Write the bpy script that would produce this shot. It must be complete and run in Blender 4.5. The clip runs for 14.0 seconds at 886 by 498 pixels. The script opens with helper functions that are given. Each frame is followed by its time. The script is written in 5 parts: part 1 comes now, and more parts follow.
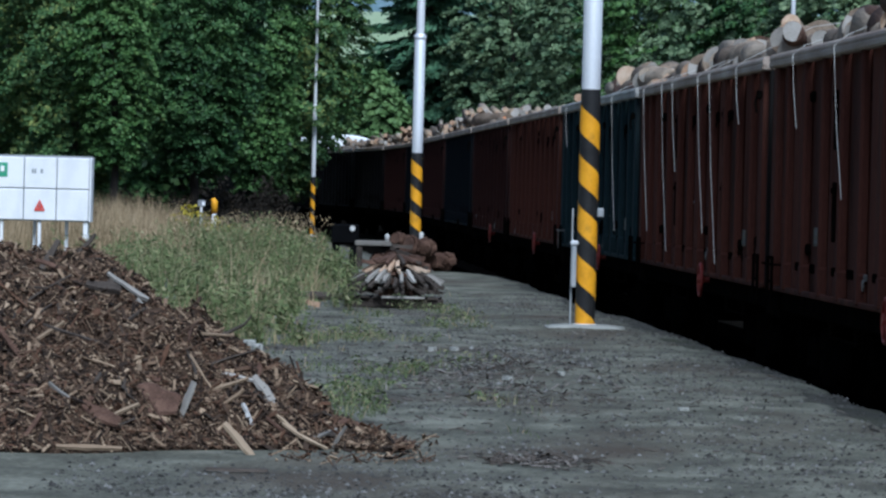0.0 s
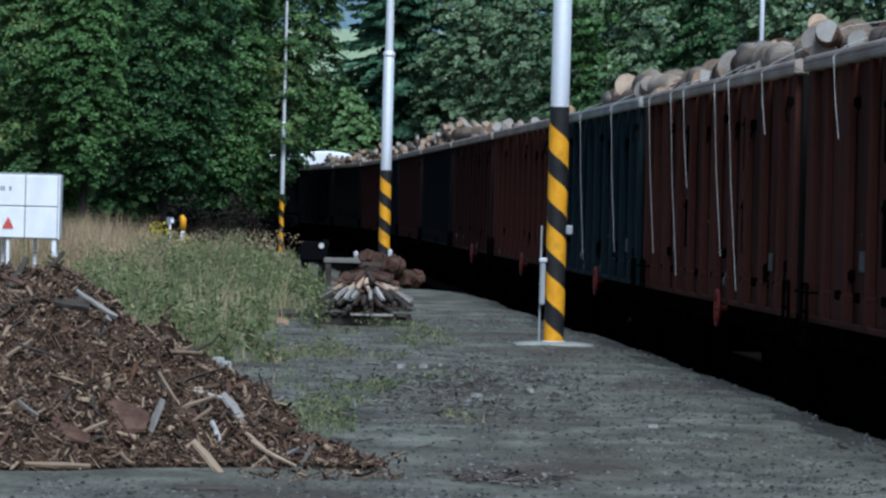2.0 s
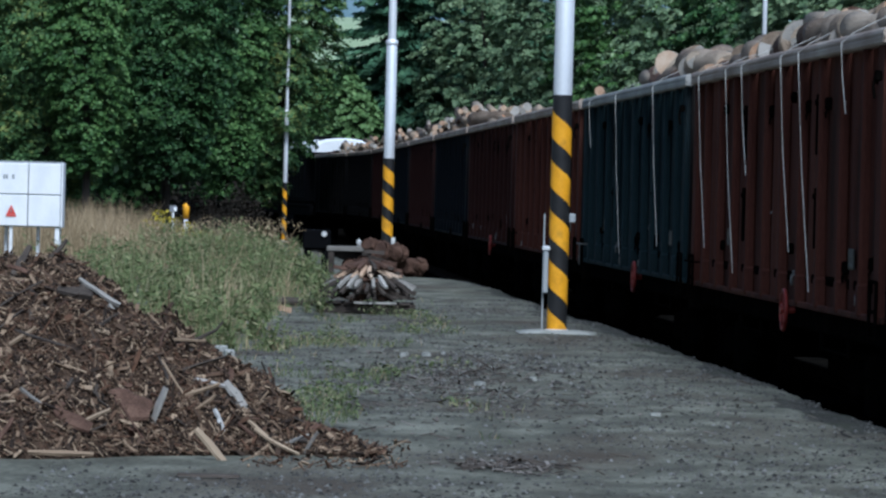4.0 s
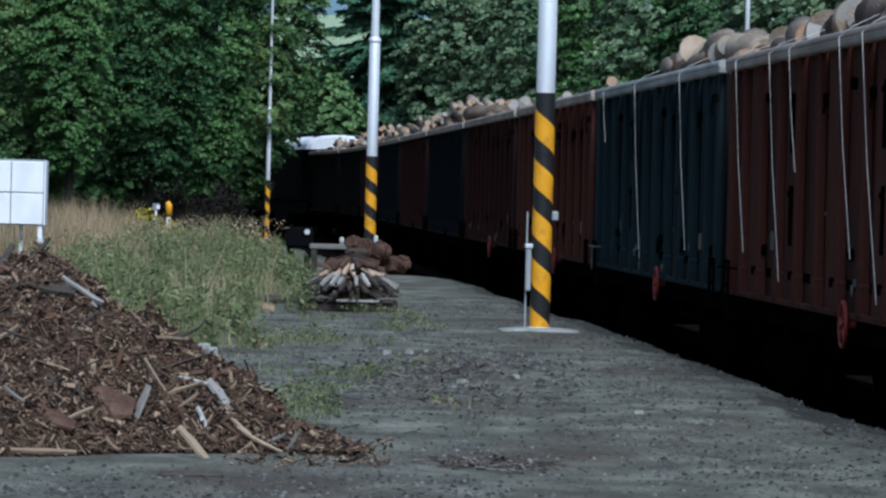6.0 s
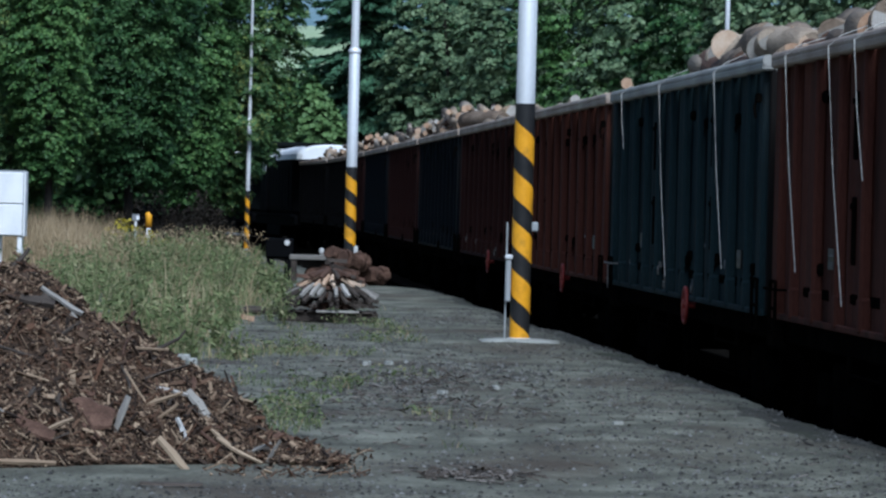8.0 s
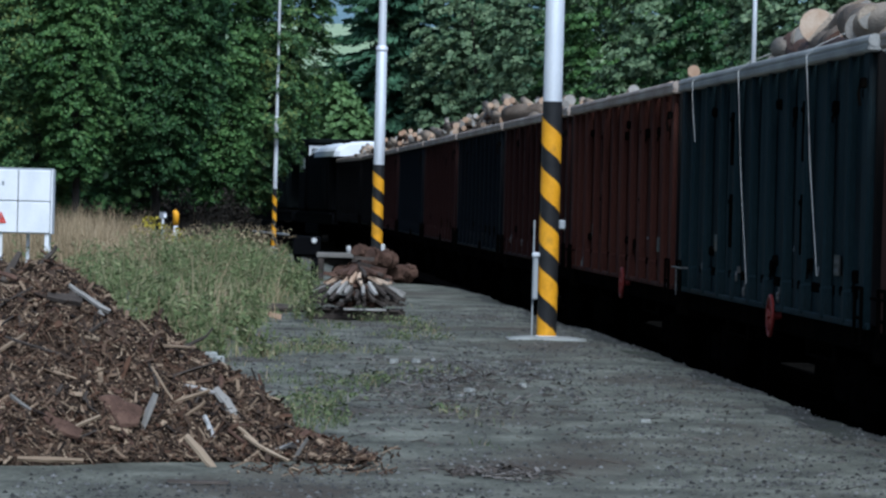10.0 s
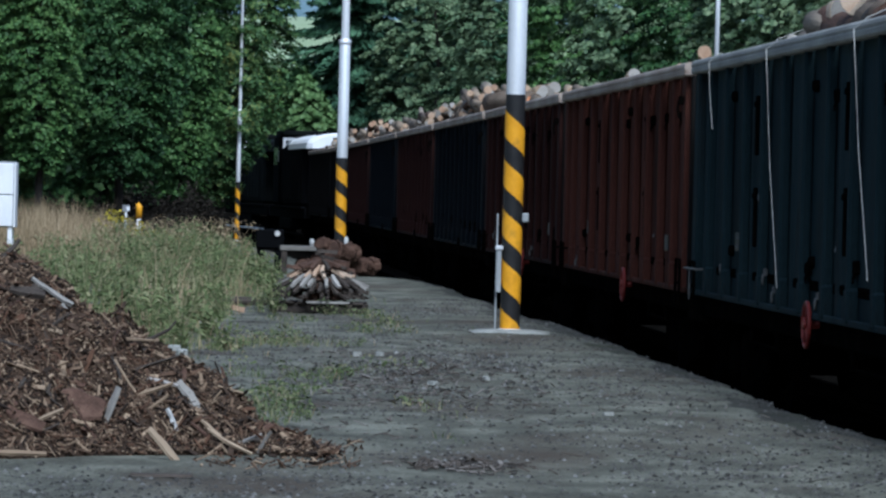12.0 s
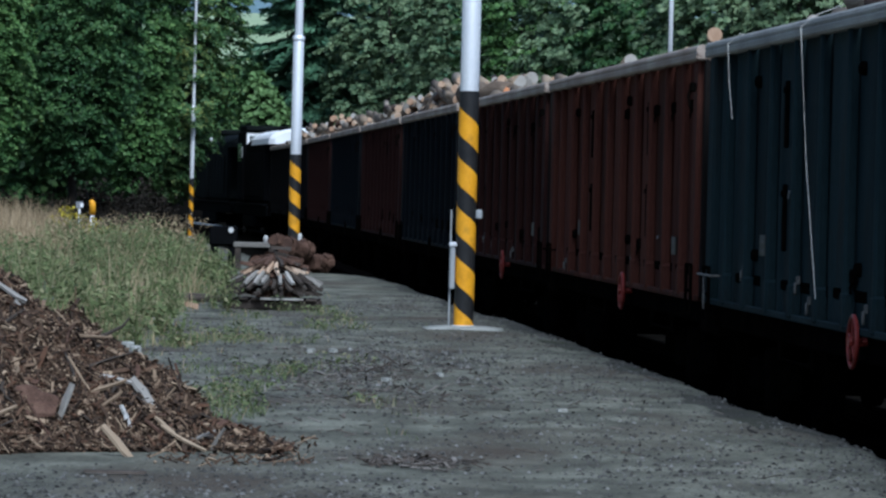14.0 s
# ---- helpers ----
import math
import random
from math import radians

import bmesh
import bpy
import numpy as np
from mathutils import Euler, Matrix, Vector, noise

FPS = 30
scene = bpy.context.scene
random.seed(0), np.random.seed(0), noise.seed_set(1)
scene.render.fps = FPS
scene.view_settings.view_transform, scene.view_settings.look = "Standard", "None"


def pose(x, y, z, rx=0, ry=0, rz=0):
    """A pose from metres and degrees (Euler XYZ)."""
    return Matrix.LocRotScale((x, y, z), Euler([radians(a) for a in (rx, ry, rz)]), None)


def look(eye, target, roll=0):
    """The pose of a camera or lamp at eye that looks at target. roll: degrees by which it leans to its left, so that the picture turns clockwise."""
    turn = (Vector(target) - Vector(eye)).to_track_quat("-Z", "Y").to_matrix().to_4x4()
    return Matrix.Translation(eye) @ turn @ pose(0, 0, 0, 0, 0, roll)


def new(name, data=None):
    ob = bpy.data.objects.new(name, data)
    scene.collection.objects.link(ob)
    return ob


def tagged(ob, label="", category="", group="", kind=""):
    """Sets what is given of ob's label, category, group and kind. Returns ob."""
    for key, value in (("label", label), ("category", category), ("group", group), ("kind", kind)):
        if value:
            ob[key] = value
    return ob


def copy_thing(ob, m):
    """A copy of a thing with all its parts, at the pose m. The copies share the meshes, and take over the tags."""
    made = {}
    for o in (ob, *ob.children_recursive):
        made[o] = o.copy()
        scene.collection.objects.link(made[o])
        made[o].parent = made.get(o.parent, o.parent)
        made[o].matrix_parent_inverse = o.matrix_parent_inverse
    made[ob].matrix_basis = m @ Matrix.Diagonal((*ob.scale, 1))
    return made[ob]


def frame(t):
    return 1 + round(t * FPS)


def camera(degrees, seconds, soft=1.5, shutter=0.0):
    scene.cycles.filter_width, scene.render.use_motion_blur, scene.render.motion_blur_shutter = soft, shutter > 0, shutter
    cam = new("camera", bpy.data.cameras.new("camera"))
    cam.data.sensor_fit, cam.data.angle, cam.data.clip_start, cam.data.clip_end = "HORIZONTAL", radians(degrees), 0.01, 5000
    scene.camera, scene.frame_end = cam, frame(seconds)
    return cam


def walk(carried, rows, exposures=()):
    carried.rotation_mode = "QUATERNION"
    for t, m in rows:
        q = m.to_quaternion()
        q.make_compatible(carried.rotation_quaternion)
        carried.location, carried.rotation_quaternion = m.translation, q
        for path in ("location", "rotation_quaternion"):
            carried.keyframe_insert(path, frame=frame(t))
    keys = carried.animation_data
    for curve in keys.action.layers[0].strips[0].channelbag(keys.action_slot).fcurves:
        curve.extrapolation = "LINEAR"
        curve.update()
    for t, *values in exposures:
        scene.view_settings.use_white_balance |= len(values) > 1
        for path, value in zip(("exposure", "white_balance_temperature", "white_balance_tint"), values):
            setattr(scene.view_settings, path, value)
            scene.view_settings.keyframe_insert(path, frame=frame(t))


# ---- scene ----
EYE = (0.0, 0.0, 1.5)
ROLL = 1.5
# seconds, degrees to the right, degrees upwards
TURNS = [
    (0, -0.6671, -0.8074), (0.5, -0.5251, -0.7873), (1, -0.3950, -0.7237), (1.5, -0.1878, -0.6746), (2, -0.2777, -0.5781),
    (2.5, -0.2095, -0.6644), (3, -0.3204, -0.6451), (3.2, -0.5268, -0.6942), (5.3, 0.1347, -0.7334), (5.5, 0.0640, -0.7138),
    (6, -0.0941, -0.7502), (6.5, 0.0000, -0.5944), (7, 0.2872, -0.6743), (7.5, 0.1967, -0.5563), (7.7, 0.1754, -0.5898),
    (10, -0.1850, -0.6430), (10.5, -0.3958, -0.5833), (11, 0.2145, -0.8245), (11.5, -0.1264, -0.9924), (12, 0.2834, -0.7188),
    (12.5, 0.0564, -0.6424), (13, 0.1233, -0.7065), (13.5, 0.4184, -0.6494), (14, 0.8708, -0.7471)]


def aim(right, up):
    a, b = radians(right), radians(up)
    return (EYE[0] + 50 * math.sin(a) * math.cos(b), EYE[1] + 50 * math.cos(a) * math.cos(b), EYE[2] + 50 * math.sin(b))


cam = camera(11.2, 14.0, soft=2.45)
walk(cam, [(t, look(EYE, aim(a, b), ROLL)) for t, a, b in TURNS])

# ---- light: an overcast evening sky, its brightest part behind the camera ----
world = bpy.data.worlds.new("world")
scene.world = world
world.use_nodes = True
sky = world.node_tree.nodes.new("ShaderNodeTexSky")
sky.sky_type, sky.sun_disc = "NISHITA", False
sky.sun_elevation, sky.sun_rotation = radians(50), radians(168)
sky.air_density, sky.dust_density, sky.ozone_density = 1.0, 1.5, 1.5
world.node_tree.links.new(sky.outputs[0], world.node_tree.nodes["Background"].inputs[0])
world.node_tree.nodes["Background"].inputs[1].default_value = 0.065
sun = new("sun", bpy.data.lights.new("sun", "SUN"))
sun.data.energy, sun.data.angle, sun.data.color = 2.1, radians(28), (0.93, 0.97, 1.0)
sun.matrix_world = look((math.sin(radians(168)) * 60, math.cos(radians(168)) * 60, 71.5), (0, 0, 0))
scene.view_settings.exposure = 0.86
scene.view_settings.use_white_balance = True
scene.view_settings.white_balance_temperature, scene.view_settings.white_balance_tint = 5650, 8


# ---- materials ----
def mat(name, colours, scale=6.0, rough=0.8, bump=0.3, metal=0.0, stretch=(1, 1, 1), fine=60.0, island=0.0, random_by="", spec=0.3,
        stains=None, bump_distance=0.02):
    """A material with colours mixed by noise at two scales; random_by: '' none, 'object', 'island'."""
    m = bpy.data.materials.new(name)
    m.use_nodes = True
    n, l = m.node_tree.nodes, m.node_tree.links
    b = n["Principled BSDF"]
    b.inputs["Roughness"].default_value, b.inputs["Metallic"].default_value = rough, metal
    b.inputs["Specular IOR Level"].default_value = spec
    co = n.new("ShaderNodeTexCoord")
    mp = n.new("ShaderNodeMapping")
    mp.inputs["Scale"].default_value = stretch
    l.new(co.outputs["Object"], mp.inputs[0])
    big = n.new("ShaderNodeTexNoise")
    big.inputs["Scale"].default_value, big.inputs["Detail"].default_value = scale, 6
    small = n.new("ShaderNodeTexNoise")
    small.inputs["Scale"].default_value, small.inputs["Detail"].default_value = fine, 4
    l.new(mp.outputs[0], big.inputs["Vector"])
    l.new(mp.outputs[0], small.inputs["Vector"])
    mix = n.new("ShaderNodeMath")
    mix.operation = "MULTIPLY_ADD"
    l.new(small.outputs["Fac"], mix.inputs[0])
    mix.inputs[1].default_value = 0.5
    sub = n.new("ShaderNodeMath")
    sub.operation = "SUBTRACT"
    l.new(big.outputs["Fac"], sub.inputs[0])
    sub.inputs[1].default_value = 0.25
    l.new(sub.outputs[0], mix.inputs[2])
    fac = mix.outputs[0]
    if random_by:
        if random_by == "object":
            r = n.new("ShaderNodeObjectInfo").outputs["Random"]
        else:
            r = n.new("ShaderNodeNewGeometry").outputs["Random Per Island"]
        w = n.new("ShaderNodeMix")
        w.inputs[0].default_value = island
        l.new(fac, w.inputs[2])
        l.new(r, w.inputs[3])
        fac = w.outputs[0]
    ramp = n.new("ShaderNodeValToRGB")
    el = ramp.color_ramp.elements
    lo, hi = (0.28, 0.72) if island < 0.5 else (0.08, 0.92)
    while len(el) < len(colours):
        el.new(0.5)
    for i, c in enumerate(colours):
        el[i].position = lo + (hi - lo) * i / max(1, len(colours) - 1)
        el[i].color = (*c, 1)
    l.new(fac, ramp.inputs[0])
    out = ramp.outputs[0]
    if stains:
        colour, s, amount, squeeze = stains
        mp2 = n.new("ShaderNodeMapping")
        mp2.inputs["Scale"].default_value = squeeze
        l.new(co.outputs["Object"], mp2.inputs[0])
        st = n.new("ShaderNodeTexNoise")
        st.inputs["Scale"].default_value, st.inputs["Detail"].default_value = s, 5
        l.new(mp2.outputs[0], st.inputs["Vector"])
        rr = n.new("ShaderNodeMapRange")
        rr.inputs[1].default_value, rr.inputs[2].default_value, rr.inputs[4].default_value = 0.5, 0.68, amount
        l.new(st.outputs["Fac"], rr.inputs[0])
        mx = n.new("ShaderNodeMix")
        mx.data_type = "RGBA"
        l.new(rr.outputs[0], mx.inputs[0])
        l.new(out, mx.inputs[6])
        mx.inputs[7].default_value = (*colour, 1)
        out = mx.outputs[2]
    l.new(out, b.inputs["Base Color"])
    if bump:
        bp = n.new("ShaderNodeBump")
        bp.inputs["Strength"].default_value, bp.inputs["Distance"].default_value = bump, bump_distance
        l.new(small.outputs["Fac"], bp.inputs["Height"])
        l.new(bp.outputs[0], b.inputs["Normal"])
    return m


def leafy(name, colours, rough=0.55):
    m = mat(name, colours, scale=0.5, rough=rough, bump=0, island=0.38, random_by="island", fine=2.2, spec=0.25)
    b = m.node_tree.nodes["Principled BSDF"]
    tr = m.node_tree.nodes.new("ShaderNodeBsdfTranslucent")
    mx = m.node_tree.nodes.new("ShaderNodeMixShader")
    mx.inputs[0].default_value = 0.12
    src = b.inputs["Base Color"].links[0].from_socket
    m.node_tree.links.new(src, tr.inputs[0])
    m.node_tree.links.new(b.outputs[0], mx.inputs[1])
    m.node_tree.links.new(tr.outputs[0], mx.inputs[2])
    m.node_tree.links.new(mx.outputs[0], m.node_tree.nodes["Material Output"].inputs[0])
    return m


M = {
    "wagon_red": mat("wagon_red", [(0.0395, 0.0151, 0.0115), (0.0592, 0.0222, 0.0166), (0.0845, 0.0345, 0.0249)], 1.2, 0.75, 0.25, stretch=(1, 1, 0.25), stains=((0.016, 0.012, 0.010), 2.2, 0.7, (1, 1, 0.3)), spec=0.03),
    "wagon_maroon": mat("wagon_maroon", [(0.0161, 0.0073, 0.0070), (0.0249, 0.0107, 0.0094), (0.0361, 0.0153, 0.0129)], 1.4, 0.75, 0.25, stretch=(1, 1, 0.25), stains=((0.020, 0.016, 0.015), 1.8, 0.7, (1, 1, 0.3)), spec=0.03),
    "wagon_green": mat("wagon_green", [(0.0068, 0.0143, 0.0172), (0.0116, 0.0225, 0.0267), (0.0191, 0.0341, 0.0394)], 1.3, 0.7, 0.25, stretch=(1, 1, 0.25), stains=((0.016, 0.012, 0.010), 2.5, 0.5, (1, 1, 0.3)), spec=0.03),
    "wagon_blue": mat("wagon_blue", [(0.0034, 0.0049, 0.0067), (0.0049, 0.0073, 0.0099), (0.0088, 0.0094, 0.0103)], 1.3, 0.7, 0.25, stretch=(1, 1, 0.25), stains=((0.022, 0.015, 0.013), 1.4, 0.7, (1, 1, 0.3)), spec=0.03),
    "wagon_black": mat("wagon_black", [(0.0040, 0.0044, 0.0048), (0.0064, 0.0064, 0.0068), (0.0096, 0.0088, 0.0084)], 1.3, 0.75, 0.25, stretch=(1, 1, 0.25), spec=0.03),
    # both rim colours are lightened to hold the sky caught by the rounded rail
    "rim": mat("rim", [(0.1485, 0.1053, 0.0806), (0.2700, 0.2093, 0.1690), (0.4050, 0.3510, 0.2990)], 1.8, 0.6, 0.3, stretch=(0.4, 1, 1)),
    "rim_grey": mat("rim_grey", [(0.1380, 0.1360, 0.1300), (0.2484, 0.2448, 0.2275), (0.3726, 0.3672, 0.3380)], 1.8, 0.6, 0.3, stretch=(0.4, 1, 1)),
    # undergear near black: shade beneath the wagons is put into this colour
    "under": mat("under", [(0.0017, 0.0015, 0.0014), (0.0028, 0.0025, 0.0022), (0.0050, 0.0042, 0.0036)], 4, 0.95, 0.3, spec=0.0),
    "steel": mat("steel", [(0.014, 0.010, 0.008), (0.03, 0.022, 0.017)], 8, 0.9, 0.1, spec=0.0),
    "red_paint": mat("red_paint", [(0.09, 0.010, 0.008), (0.15, 0.016, 0.012), (0.20, 0.03, 0.024)], 9, 0.5, 0.1),
    "rope": mat("rope", [(0.3780, 0.3690, 0.3420), (0.5580, 0.5490, 0.5220)], 20, 0.9, 0.2),
    "white_marks": mat("white_marks", [(0.35, 0.35, 0.34), (0.6, 0.6, 0.58)], 14, 0.7, 0.1),
    "bark": mat("bark", [(0.1288, 0.0931, 0.0667), (0.2318, 0.1800, 0.1323), (0.3478, 0.2857, 0.2185)], 7, 0.9, 0.8, stretch=(0.3, 1, 1), island=0.4, random_by="object"),
    "bark_red": mat("bark_red", [(0.0400, 0.0208, 0.0136), (0.0720, 0.0384, 0.0256), (0.1200, 0.0680, 0.0464)], 7, 0.85, 0.8, stretch=(0.4, 1, 1)),
    "cut_wood": mat("cut_wood", [(0.3025, 0.1862, 0.1164), (0.4190, 0.2909, 0.1978), (0.5353, 0.4190, 0.3142)], 9, 0.85, 0.2, island=0.4, random_by="object"),
    "orange_wood": mat("orange_wood", [(0.55, 0.22, 0.10), (0.66, 0.31, 0.16)], 9, 0.85, 0.2),
    "gravel": mat("gravel", [(0.0438, 0.0431, 0.0326), (0.1028, 0.1030, 0.0796), (0.1923, 0.1939, 0.1531)], 2.0, 0.95, 1.0, fine=24.0, stretch=(1, 0.55, 1), bump_distance=0.03, stains=((0.060, 0.046, 0.033), 0.6, 0.9, (1, 0.5, 1))),
    "stones": mat("stones", [(0.0176, 0.0166, 0.0151), (0.0346, 0.0334, 0.0305), (0.0578, 0.0558, 0.0510), (0.0874, 0.0852, 0.0786), (0.1728, 0.1711, 0.1624)], 12, 0.9, 0.3, island=0.8, random_by="island"),
    # stone colour lowered to near black to hold the shade under the train
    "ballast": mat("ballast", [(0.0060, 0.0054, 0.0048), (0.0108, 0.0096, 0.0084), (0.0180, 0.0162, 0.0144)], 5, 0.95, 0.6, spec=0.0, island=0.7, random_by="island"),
    # soil near black: shade under and behind the train is put in its colour
    "shade_dark_soil": mat("shade_dark_soil", [(0.0036, 0.0036, 0.0030), (0.0060, 0.0054, 0.0048), (0.0090, 0.0084, 0.0066)], 3, 0.95, 0.6, spec=0.0),
    "fitting": mat("fitting", [(0.0468, 0.0468, 0.0468), (0.0936, 0.0936, 0.0905), (0.1560, 0.1560, 0.1482)], 9, 0.7, 0.1),
    "zinc": mat("zinc", [(0.26, 0.28, 0.29), (0.36, 0.38, 0.39)], 6, 0.55, 0.1),
    "concrete": mat("concrete", [(0.1955, 0.2012, 0.1840), (0.2990, 0.3047, 0.2818), (0.3910, 0.3910, 0.3680)], 3, 0.9, 0.5, stains=((0.10, 0.11, 0.08), 3, 0.6, (1, 1, 1))),
    "galvanised": mat("galvanised", [(0.62, 0.64, 0.66), (0.72, 0.74, 0.76), (0.78, 0.80, 0.82)], 2.2, 0.42, 0.08, metal=0.35, stretch=(1, 1, 0.3)),
    "black_paint": mat("black_paint", [(0.012, 0.012, 0.013), (0.022, 0.022, 0.022)], 7, 0.5, 0.15),
    "yellow_paint": mat("yellow_paint", [(0.62, 0.27, 0.010), (0.74, 0.34, 0.012), (0.78, 0.37, 0.02)], 5, 0.5, 0.12, stains=((0.30, 0.15, 0.02), 6, 0.5, (1, 1, 1))),
    "white_panel": mat("white_panel", [(0.70, 0.72, 0.73), (0.80, 0.81, 0.82), (0.84, 0.85, 0.86)], 1.5, 0.45, 0.05, stains=((0.55, 0.57, 0.56), 2.5, 0.4, (1, 1, 0.4))),
    "joint": mat("joint", [(0.22, 0.24, 0.25), (0.30, 0.32, 0.33)], 5, 0.6, 0.05),
    "sign_red": mat("sign_red", [(0.55, 0.05, 0.04), (0.62, 0.08, 0.06)], 8, 0.5, 0.0),
    "sign_green": mat("sign_green", [(0.05, 0.30, 0.17), (0.07, 0.36, 0.21)], 8, 0.5, 0.0),
    "ink": mat("ink", [(0.10, 0.11, 0.12), (0.25, 0.26, 0.28)], 8, 0.6, 0.0),
    "mulch": mat("mulch", [(0.0245, 0.0151, 0.0094), (0.0490, 0.0296, 0.0182), (0.0840, 0.0526, 0.0323)], 9, 0.95, 1.0, fine=45.0, bump_distance=0.03),
    "chips": mat("chips", [(0.0120, 0.0074, 0.0050), (0.0234, 0.0148, 0.0098), (0.0435, 0.0277, 0.0183), (0.0810, 0.0513, 0.0333), (0.0840, 0.0419, 0.0238), (0.1265, 0.0830, 0.0540), (0.1768, 0.1207, 0.0789), (0.3360, 0.2493, 0.1676)], 6, 0.9, 0.4, island=0.85, random_by="island"),
    "pale_wood": mat("pale_wood", [(0.1700, 0.1164, 0.0738), (0.2700, 0.1988, 0.1332), (0.3800, 0.2959, 0.2070)], 5, 0.85, 0.4, stretch=(0.25, 1, 1), island=0.5, random_by="object"),
    "dark_wood": mat("dark_wood", [(0.0280, 0.0224, 0.0184), (0.0560, 0.0448, 0.0368), (0.0880, 0.0720, 0.0600)], 5, 0.9, 0.5, stretch=(0.25, 1, 1)),
    "brown_bark": mat("brown_bark", [(0.055, 0.030, 0.020), (0.090, 0.050, 0.035), (0.14, 0.082, 0.058)], 6, 0.9, 0.6),
    "grey_wood": mat("grey_wood", [(0.15, 0.14, 0.125), (0.25, 0.235, 0.21), (0.36, 0.34, 0.31)], 5, 0.9, 0.4, stretch=(0.25, 1, 1), island=0.4, random_by="object"),
    "leaf_mid": leafy("leaf_mid", [(0.0263, 0.0658, 0.0198), (0.0494, 0.1184, 0.0329), (0.0855, 0.1727, 0.0494), (0.1398, 0.2385, 0.0740)]),
    "leaf_dark": leafy("leaf_dark", [(0.0154, 0.0461, 0.0168), (0.0307, 0.0829, 0.0276), (0.0522, 0.1197, 0.0384), (0.0844, 0.1612, 0.0522)]),
    "leaf_birch": leafy("leaf_birch", [(0.0335, 0.0809, 0.0291), (0.0593, 0.1318, 0.0465), (0.0966, 0.1797, 0.0610), (0.2190, 0.2546, 0.0727)]),
    "leaf_light": leafy("leaf_light", [(0.0678, 0.1363, 0.0445), (0.1104, 0.2010, 0.0686), (0.1696, 0.2708, 0.1009)]),
    # far leaves, greyed and lightened so that haze sits in their colour
    "leaf_hazed": leafy("leaf_hazed", [(0.0506, 0.0909, 0.0449), (0.0957, 0.1568, 0.0769), (0.1519, 0.2215, 0.1123), (0.2138, 0.2840, 0.1497)]),
    # needle green made paler to paint in the haze before the spruces
    "needle_hazed": leafy("needle_hazed", [(0.0365, 0.0904, 0.0524), (0.0638, 0.1480, 0.0826), (0.1093, 0.2221, 0.1201)]),
    "trunk": mat("trunk", [(0.015, 0.013, 0.011), (0.03, 0.025, 0.02), (0.05, 0.043, 0.036)], 4, 0.95, 0.7, stretch=(1, 1, 0.2)),
    "dry_grass": leafy("dry_grass", [(0.1484, 0.1102, 0.0588), (0.2596, 0.1941, 0.1118), (0.3709, 0.2815, 0.1705), (0.4451, 0.3474, 0.2234)], 0.8),
    "weed": leafy("weed", [(0.0645, 0.0875, 0.0354), (0.1222, 0.1574, 0.0633), (0.1940, 0.2215, 0.0973), (0.3303, 0.2740, 0.1770)], 0.8),
    "low_weed": leafy("low_weed", [(0.0450, 0.0648, 0.0280), (0.0840, 0.1134, 0.0476), (0.1350, 0.1647, 0.0728), (0.2250, 0.2106, 0.1204)], 0.8),
    "scraps": mat("scraps", [(0.020, 0.017, 0.015), (0.042, 0.036, 0.031), (0.075, 0.060, 0.048), (0.115, 0.10, 0.088), (0.22, 0.20, 0.18)], 9, 0.95, 0.3, island=0.8, random_by="island"),
    # darker mottled ground along the ramp edge
    "edge_dark": mat("edge_dark", [(0.0252, 0.0243, 0.0189), (0.0468, 0.0450, 0.0369), (0.0765, 0.0747, 0.0630)], 3.0, 0.95, 0.9, fine=26.0, stretch=(1, 0.5, 1), bump_distance=0.03, stains=((0.035, 0.040, 0.020), 1.4, 0.8, (1, 0.5, 1))),
    "flower": leafy("flower", [(0.2940, 0.2380, 0.0210), (0.4060, 0.3360, 0.0350)], 0.7),
    # brown undergrowth, with the shade below the crowns mixed into its colour
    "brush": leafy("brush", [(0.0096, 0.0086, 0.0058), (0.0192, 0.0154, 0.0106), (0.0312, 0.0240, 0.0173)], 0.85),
    "meadow": mat("meadow", [(0.20, 0.28, 0.15), (0.27, 0.35, 0.20), (0.33, 0.40, 0.26)], 0.012, 0.95, 0.0, fine=0.1),
    # blue of distance haze is painted into the hill's woods
    "far_wood_hazed": mat("far_wood_hazed", [(0.0900, 0.1530, 0.1710), (0.1260, 0.1980, 0.2250), (0.1620, 0.2340, 0.2700)], 0.02, 0.95, 0.0, fine=0.3),
    "loco_grey": mat("loco_grey", [(0.0042, 0.0054, 0.0054), (0.0066, 0.0084, 0.0084), (0.0108, 0.0132, 0.0132)], 1.2, 0.8, 0.1, spec=0.03),
    "loco_white": mat("loco_white", [(0.7820, 0.8050, 0.8165), (0.8970, 0.9085, 0.9200)], 1.5, 0.45, 0.05),
    "loco_dark": mat("loco_dark", [(0.003, 0.0033, 0.0038), (0.006, 0.0062, 0.007)], 1.5, 0.85, 0.1, spec=0.02),
    "glass": mat("glass", [(0.01, 0.012, 0.014), (0.014, 0.016, 0.018)], 1.0, 0.08, 0.0, spec=0.6),
}


